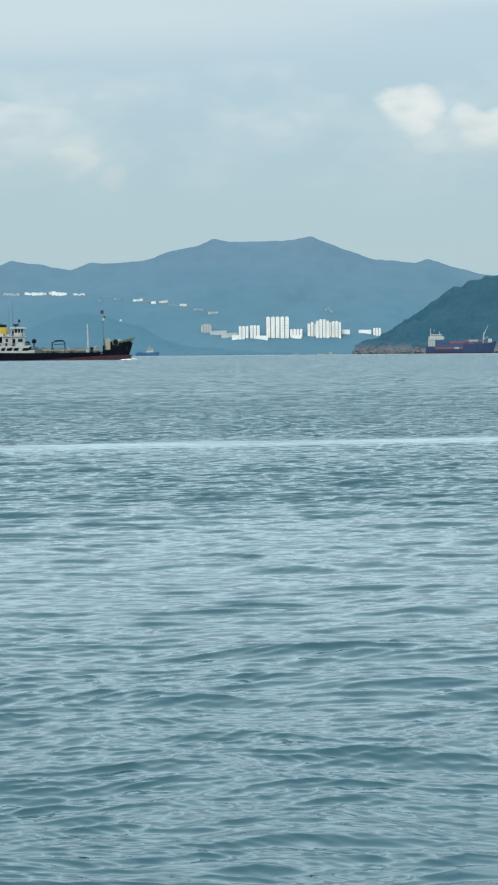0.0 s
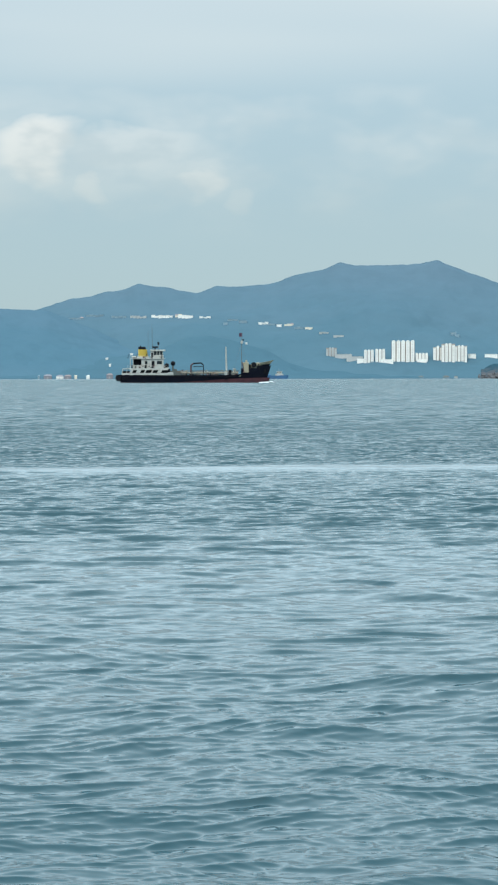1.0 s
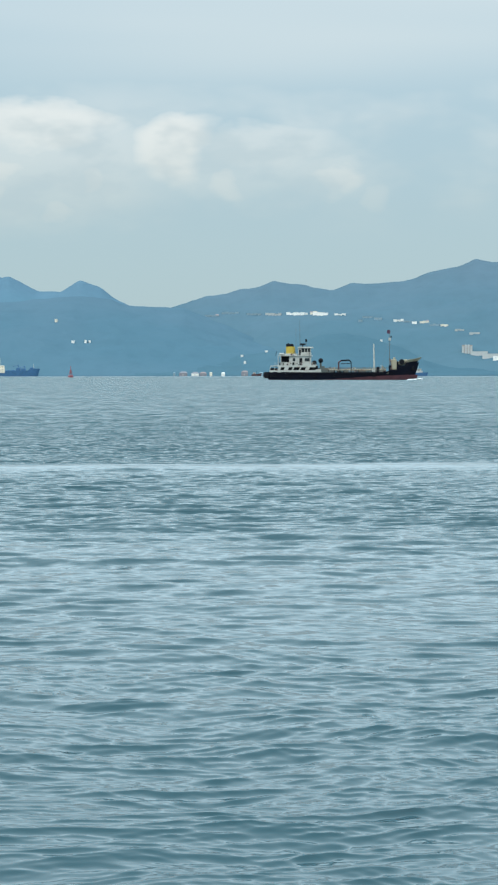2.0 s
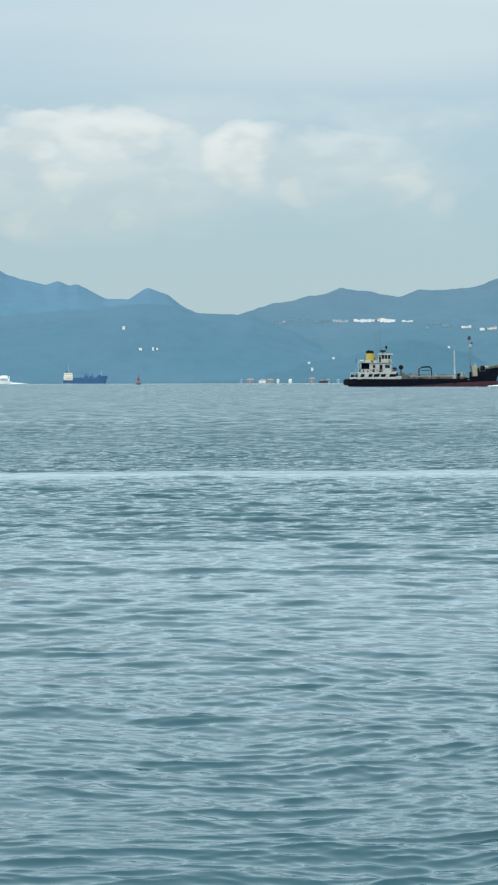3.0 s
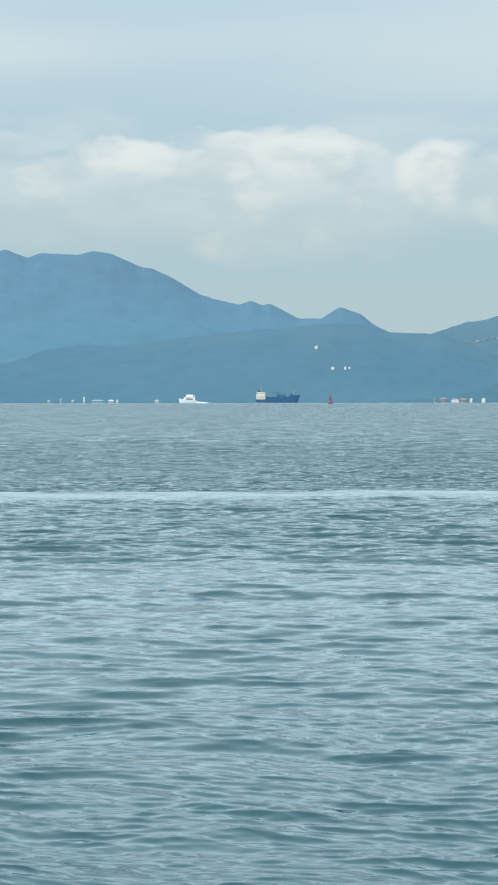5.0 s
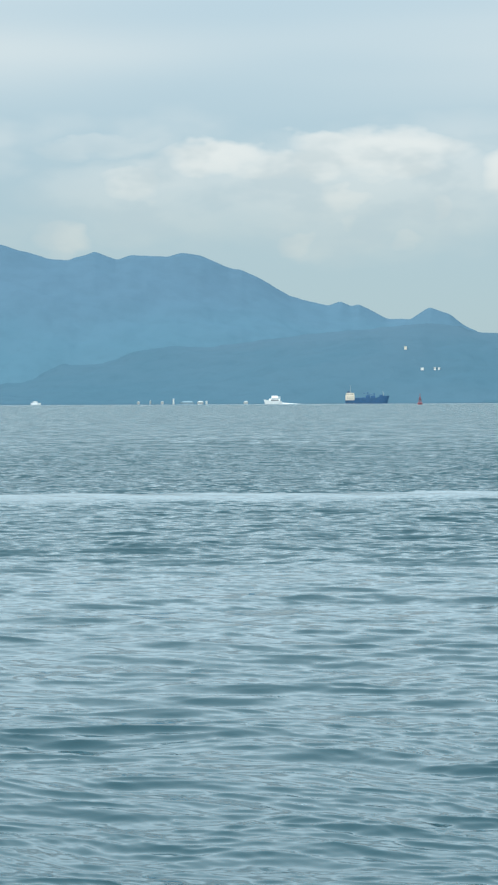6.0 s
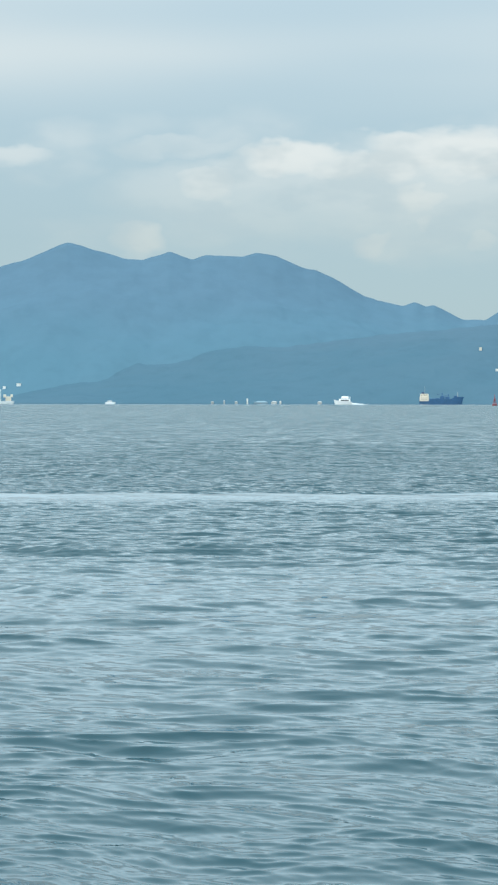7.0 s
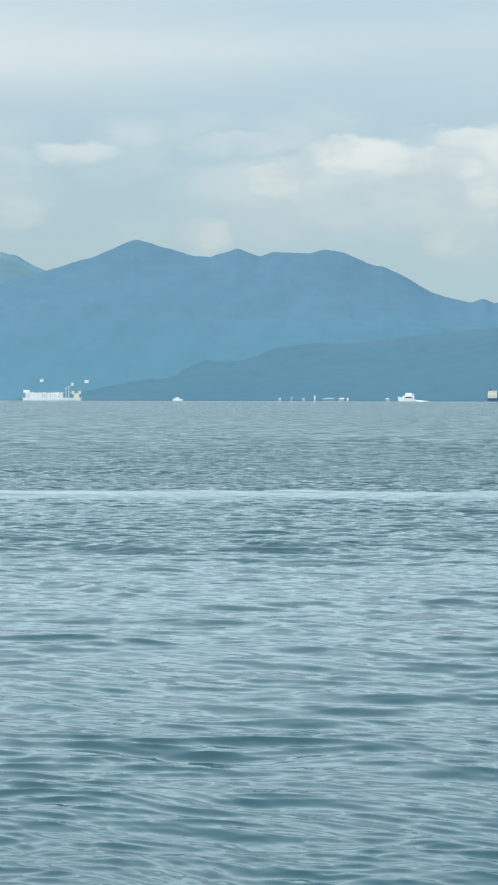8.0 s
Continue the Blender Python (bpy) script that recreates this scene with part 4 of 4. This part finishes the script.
def make_ferry():
    t = thing("ferry", "long white passenger ferry lying along the far shore", "ship")
    part("hull", hull_bm([(0, 6), (3, 7.5), (62, 7.5), (72, 5), (82, 3.4), (84, 0.6)], -1.5, lambda x: 3.6), GEL_WHITE, t, "white steel hull")
    for k in range(9):
        x = 4 + k * 6.0
        part("cabin_bay", blocks((x, x + 5.7, -6.6, 6.6, 3.5, 10.4 + 0.9 * (k % 3 == 1))), GEL_WHITE if k % 4 else WHITE, t, edge=0.15)
    part("upper_deck", blocks((2.5, 59, -7, 7, 10.5, 11.0)), WHITE, t)
    part("bridge", blocks((1, 10, -6, 6, 10.6, 14.4)), WHITE, t, edge=0.25)
    part("stern_house", blocks((73, 81, -4, 4, 3.5, 10), (70, 74, -5, 5, 8.5, 13), (80, 83.5, -4, 4, 9, 13)), CREAM, t, edge=0.3)
    house = part("window_strip", blocks((5, 58, -6.68, -6.6, 4.6, 5.0), (5, 58, -6.68, -6.6, 7.0, 7.4)), BLIND, t)
    for x, h in ((62, 18), (66, 20)):
        part("mast", made(rod, (x, 0, 3.5), (x, 0, h), 0.4, 6, 0.2), WHITE, t)
        part("lamp_box", blocks((x - 0.9, x + 0.9, -0.7, 0.7, h - 1.4, h)), WHITE, t, edge=0.2)
    return t


def moor(t, bearing, reach, length, turn=0.0):
    """Sets a vessel at rest with its middle at that place, side on, bow to the eye's right."""
    p = polar(bearing, reach)
    t.matrix_basis = pose(p.x, p.y, 0, 0, 0, bearing + turn) @ pose(-length / 2, 0, 0)


tanker = make_tanker()
moor(make_freighter(), -6.36, 2532, 88)
moor(make_coaster(), 14.83, 3330, 75)
tug, yacht = make_tug(), make_yacht()
yacht.scale = (1.0, 1.0, 1.3)
buoy = make_buoy()
buoy.location = polar(13.22, 1400)
moor(make_ferry(), 28.6, 2745, 84)


# ---- buildings on the far shore ----
def on_slope(ridge, bearing, lift):
    reach = ridge.spot(bearing, lift)
    return polar(bearing, reach, float(ridge.height([bearing], [reach])[0])), reach


def deg_m(d, reach):
    return math.tan(radians(d)) * reach


def make_tower(ridge, b0, b1, low, high, bays, label, material=None, stagger=0.0):
    """A residential slab: projecting bays with shaded slots between, window bands, roof plant."""
    mid = (b0 + b1) / 2
    p, reach = on_slope(ridge, mid, low)
    w, h = deg_m(abs(b1 - b0), reach), deg_m(high - low, reach)
    t = thing("apartment_tower", label, "tower block", "white housing blocks on the hillside")
    t.matrix_basis = pose(p.x, p.y, p.z, 0, 0, mid)
    m = material or WHITE
    depth = 14.0
    part("core", blocks((-w / 2 + 0.5, w / 2 - 0.5, 1.2, depth, -12, h - 1.5)), SLOT, t)
    bay = w / bays
    for k in range(bays):
        x = -w / 2 + k * bay
        top = h - stagger * (abs(k - (bays - 1) / 2) / max(1, bays - 1)) * 2
        b = part("bay", blocks((x + bay * 0.13, x + bay * 0.87, -0.9 - 1.2 * (k % 2), 3, -12, top)), m, t)
        storeys = max(3, int(top / 3.2))
        bm = bmesh.new()
        for s in range(storeys):
            z = (s + 0.45) * top / storeys
            y = -0.95 - 1.2 * (k % 2)
            box(bm, x + bay * 0.38, x + bay * 0.62, y, y + 0.1, z, z + 1.0)
        tagged(part("window_column", bm, BLIND, b), kind="stuff")
        part("roof_tank", blocks((x + bay * 0.3, x + bay * 0.7, 2.5, 7, h - 2, top + 0.9)), m, t)
    return t


def make_house(ridge, bearing, lift, w, h, material, label, roof=None, depth=12.0, name="house", category="house", group="houses on the far slopes"):
    p, reach = on_slope(ridge, bearing, lift)
    t = thing(name, label, category, group)
    t.matrix_basis = pose(p.x, p.y, p.z, 0, 0, bearing)
    part("wall", blocks((-w / 2, w / 2, -1, depth, -9, h)), material, t)
    bm = bmesh.new()
    if roof:
        v = [bm.verts.new(q) for q in ((-w / 2 - 0.5, -1.5, h), (w / 2 + 0.5, -1.5, h), (w / 2 + 0.5, depth + 0.5, h), (-w / 2 - 0.5, depth + 0.5, h), (-w / 2 + 1, depth / 2, h + 3), (w / 2 - 1, depth / 2, h + 3))]
        for f in ((0, 1, 5, 4), (2, 3, 4, 5), (0, 4, 3), (1, 2, 5), (0, 3, 2, 1)):
            bm.faces.new([v[i] for i in f])
    else:
        box(bm, -w / 2 - 0.4, w / 2 + 0.4, -1.4, depth + 0.4, h, h + 0.7)
    part("roof", bm, roof or material, t)
    n = max(2, int(w / 8))
    for k in range(n):
        x = -w / 2 + (k + 0.5) * w / n
        part("window", blocks((x - 0.5, x + 0.5, -1.06, -0.98, h * 0.4, h * 0.6)), BLIND, t)
    return t


for b0, b1, low, high, bays, label, st in ((-0.54, -1.25, 0.48, 1.10, 5, "tall white apartment slab with five ribbed bays", 0.0),
                                            (0.29, -0.02, 0.46, 0.83, 3, "white apartment block on the wooded slope", 0.0),
                                            (-0.05, -0.36, 0.46, 0.84, 3, "white apartment block on the wooded slope", 0.0),
                                            (-1.79, -2.09, 0.52, 0.93, 3, "grey-white apartment tower in a close cluster", 3.0),
                                            (-2.04, -2.46, 0.48, 1.03, 4, "tall white apartment tower in a close cluster", 4.0),
                                            (-2.43, -2.82, 0.48, 0.96, 4, "grey-white apartment tower in a close cluster", 3.0),
                                            (-1.26, -1.65, 0.48, 0.72, 4, "low white apartment block beside taller slabs", 0.0),
                                            (-3.77, -4.02, 0.51, 0.73, 3, "small white block above the headland", 0.0)):
    make_tower(MAIN, b0, b1, low, high, bays, label, stagger=st)
make_tower(MAIN, 1.43, 1.1, 0.64, 0.91, 4, "round-cornered grey apartment block on the slope", GREY_WALL, 4.0)
# podium and low terraces round the towers
for b, low, w, h, m in ((0.9, 0.580, 34, 8.0, GREY_WALL), (0.56, 0.510, 34, 8.0, GREY_WALL), (0.3, 0.450, 26, 7.0, WHITE), (-0.42, 0.430, 24, 7.0, WHITE), (-2.96, 0.570, 16, 8.0, WHITE),
                        (-3.53, 0.600, 26, 6.0, WHITE), (-1.46, 0.450, 20, 6.0, WHITE)):
    make_house(MAIN, b, low, w, h, m, "low %s terrace of flats on the slope" % ("grey" if m is GREY_WALL else "white"), name="terrace", category="building")
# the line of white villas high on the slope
# the blue-grey rows are faint with distance: haze put into their wall colour
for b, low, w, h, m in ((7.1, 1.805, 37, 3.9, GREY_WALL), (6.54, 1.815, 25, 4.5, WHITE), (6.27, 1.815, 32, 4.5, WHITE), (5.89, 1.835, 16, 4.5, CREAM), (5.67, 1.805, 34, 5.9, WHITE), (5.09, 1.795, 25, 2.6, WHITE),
                        (4.25, 1.715, 23, 3.2, HAZED_WALL), (3.94, 1.655, 18, 3.9, HAZED_WALL), (4.47, 1.595, 10, 3.9, HAZED_WALL), (3.32, 1.615, 23, 3.2, WHITE), (3.08, 1.595, 16, 3.2, HAZED_WALL), (2.85, 1.530, 10, 5.2, WHITE),
                        (2.55, 1.560, 21, 3.2, CREAM), (2.25, 1.480, 21, 3.2, HAZED_WALL), (1.95, 1.460, 16, 3.2, CREAM), (1.5, 1.330, 21, 2.6, GREY_WALL), (1.05, 1.210, 23, 3.2, GREY_WALL), (9.01, 1.760, 39, 2.6, HAZED_WALL),
                        (8.41, 1.850, 39, 2.6, HAZED_WALL), (7.69, 1.805, 34, 3.2, HAZED_WALL), (-2.4, 1.290, 12, 3.9, HAZED_WALL), (-2.51, 1.230, 9, 3.9, HAZED_WALL)):
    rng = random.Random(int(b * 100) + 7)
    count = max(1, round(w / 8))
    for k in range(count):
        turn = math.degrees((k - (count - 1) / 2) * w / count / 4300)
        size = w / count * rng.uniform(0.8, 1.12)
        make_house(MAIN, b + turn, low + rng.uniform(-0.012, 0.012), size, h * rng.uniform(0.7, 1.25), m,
                   "small %s villa in a row high on the wooded slope" % ("cream" if m is CREAM else "grey" if m in (GREY_WALL, HAZED_WALL) else "white"), HAZED_TILE if rng.random() < 0.08 else None, name="villa")
for b, low, w, h, m in ((13.65, 1.600, 5.5, 5.2, CREAM), (13.15, 0.970, 6, 3.9, WHITE), (12.77, 0.970, 4, 5.0, WHITE), (12.65, 0.980, 4, 3.4, WHITE)):
    make_house(FRONT, b, low, w, h, m, "small %s house alone on the wooded ridge" % ("cream" if m is CREAM else "white"))
for b, low, w, h, m in ((7.31, 0.725, 5, 2.7, WHITE), (8.05, 0.550, 5, 3.1, WHITE), (7.96, 0.345, 4, 4.5, WHITE), (3.84, 1.085, 4, 2.2, WHITE)):
    make_house(KNOLL, b, low, w, h, m, "white house among trees on the knoll")


# ---- waterside sheds, boats and rocks ----
def make_shed(bearing, reach, w, h, material, label, roof=None):
    p = polar(bearing, reach)
    t = thing("waterside_shed", label, "building", "sheds along the far waterside")
    t.matrix_basis = pose(p.x, p.y, 0, 0, 0, bearing)
    part("wall", blocks((-w / 2, w / 2, 0, 9, -1, h)), material, t)
    bm = bmesh.new()
    peak = min(2.6, w * 0.2)
    v = [bm.verts.new(q) for q in ((-w / 2 - 0.4, -0.5, h), (w / 2 + 0.4, -0.5, h), (w / 2 + 0.4, 9.5, h), (-w / 2 - 0.4, 9.5, h), (-w / 2 + w * 0.3, 4.5, h + peak), (w / 2 - w * 0.2, 4.5, h + peak))]
    for f in ((0, 1, 5, 4), (2, 3, 4, 5), (0, 4, 3), (1, 2, 5), (0, 3, 2, 1)):
        bm.faces.new([v[i] for i in f])
    part("roof", bm, roof or material, t)
    part("door", blocks((-w * 0.1, w * 0.05, -0.08, 0.02, 0.4, h * 0.4)), BLIND, t)
    return t


# blue-grey, pink and tile colours here hold the haze of distance
for b, r, w, h, m, roof, what in ((10.1, 3480, 4.0, 5.0, HAZED_WALL, None, "grey"), (9.83, 3480, 15.0, 4.6, HAZED_PINK, None, "pink"), (9.47, 3480, 13.5, 3.6, WHITE, HAZED_PINK, "white"), (9.23, 3480, 13.0, 3.8, HAZED_PINK, HAZED_TILE, "pink"),
                                 (8.99, 3480, 4.6, 5.0, CREAM, None, "cream"), (8.62, 3480, 6.0, 4.6, WHITE, None, "white"), (7.97, 3480, 12.0, 6.4, HAZED_PINK, HAZED_TILE, "pink"), (7.47, 3480, 6.0, 4.6, HAZED_WALL, None, "grey"),
                                 (7.17, 3480, 6.0, 4.2, HAZED_WALL, None, "grey"), (6.72, 3480, 18.0, 3.6, HAZED_WALL, None, "grey"),
                                 (20.26, 3543, 26.0, 2.0, HAZED_WALL, None, "grey"), (19.86, 3543, 11.0, 2.4, GREY_WALL, None, "grey"), (20.67, 3543, 2.6, 8.6, WHITE, None, "tall white"),
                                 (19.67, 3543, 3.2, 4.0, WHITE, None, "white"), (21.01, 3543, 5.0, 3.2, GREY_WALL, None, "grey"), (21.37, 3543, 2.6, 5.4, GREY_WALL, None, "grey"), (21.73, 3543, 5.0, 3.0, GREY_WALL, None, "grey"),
                                 (18.48, 3543, 8.0, 2.7, GREY_WALL, None, "grey"), (-1.43, 3780, 10.5, 1.6, HAZED_WALL, PIPE_GREY, "grey"), (-2.18, 3780, 13.5, 1.6, HAZED_WALL, PIPE_GREY, "grey"), (-2.48, 3780, 6.8, 2.0, GREY_WALL, PIPE_GREY, "grey")):
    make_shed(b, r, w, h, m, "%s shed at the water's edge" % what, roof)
for b, lift, w in ((28.91, 0.53, 8), (27.56, 0.50, 9), (27.99, 0.42, 6)):
    make_house(PEAK, b, lift, w, 4.5, WHITE, "small white house above the far shore")


def make_launch():
    t = thing("launch", "small white launch far out on the water", "boat", "small boats far out")
    part("hull", hull_bm([(0, 1.6), (2, 2.0), (9, 2.0), (13, 0.3)], -0.5, lambda x: 2.2), GEL_WHITE, t)
    cab = part("cabin", blocks((3, 9, -1.5, 1.5, 2.1, 4.2)), GEL_WHITE, t, edge=0.1)
    windows(cab, [(4.5, 2.9), (7.0, 2.9)], 1.2, 0.8, -1.52)
    return t


def make_fishing_boat():
    t = thing("fishing_boat", "dark wooden fishing boat moored off the far sheds", "boat", "small boats far out")
    part("hull", hull_bm([(0, 1.8), (2, 2.2), (11, 2.1), (15, 0.4)], -0.5, lambda x: 2.2 + max(0, x - 9) * 0.25), PIPE_RED, t, "dark weathered hull")
    cab = part("wheelhouse", blocks((2, 6.5, -1.4, 1.4, 2.1, 4.8)), SLOT, t, edge=0.1)
    windows(cab, [(3.2, 3.4), (5.2, 3.4)], 0.9, 0.8, -1.42)
    part("mast", made(rod, (8, 0, 2.0), (8, 0, 7.5), 0.15, 6), SOOT_AND_SHADE, t)
    return t


moor(make_fishing_boat(), 7.62, 3050, 15)
launch = make_launch()
moor(launch, 24.82, 2530, 13)


def make_rocks():
    rng = random.Random(21)
    bm = bmesh.new()
    for k in range(620):
        b = rng.uniform(-8.4, -3.15)
        r = 2607 + rng.uniform(-6, 26)
        s = rng.uniform(0.9, 3.2) * (1.0 if b < -3.45 else 0.6)
        if b > -5.5 or rng.random() < 0.45:
            p = polar(b, r, rng.uniform(-1.0, 2.0) + max(0, r - 2610) * 0.2)
            bmesh.ops.create_icosphere(bm, subdivisions=1, radius=1.0, matrix=Matrix.Translation(p) @ Euler((rng.random() * 6, rng.random() * 6, rng.random() * 6)).to_matrix().to_4x4() @ Matrix.Diagonal((s * 1.3, s, s * 0.8, 1)))
    for v in bm.verts:
        v.co += Vector(noise.noise_vector(v.co * 0.3)) * 0.9
    ob = part("rocky_shore", bm, ROCK)
    tagged(ob, "weathered reddish-brown boulders along the headland's foot", "rocks", kind="stuff")


make_rocks()


# ---- what moves ----
def motions():
    # the tanker runs to the eye's right at about ten knots
    base, turn = polar(4.88, 776), radians(4.88)
    ahead = Vector((math.cos(turn), math.sin(turn), 0))

    def tanker_at(t):
        p = base + ahead * (-42.6 + 5.28 * t)
        return pose(p.x, p.y, 0.05 * math.sin(t * 1.1), 0.5 * math.sin(t * 0.9), 0.15 * math.sin(t * 0.8 + 1), 4.88)

    walk(tanker, [(k * 0.5, tanker_at(k * 0.5)) for k in range(17)])

    def yacht_at(t):
        b = 16.68 + 0.1175 * t
        p = polar(b, 2290)
        return pose(p.x, p.y, 0.1 * math.sin(t * 2.1), 0, -1.0 + 0.4 * math.sin(t * 2.3), b + 180)

    walk(yacht, [(k * 0.5, yacht_at(k * 0.5)) for k in range(17)])

    def tug_at(t):
        p = polar(3.41 - 0.128 * t, 2665)
        return pose(p.x, p.y, 0, 0, 0, 3.1)

    walk(tug, [(k * 1.0, tug_at(k)) for k in range(9)])
    # the ripples run slowly in towards the eye
    walk(water, [(k * 1.0, pose(0.10 * k - 0.4, 1.2 - 0.30 * k, 0.0)) for k in range(9)])


motions()
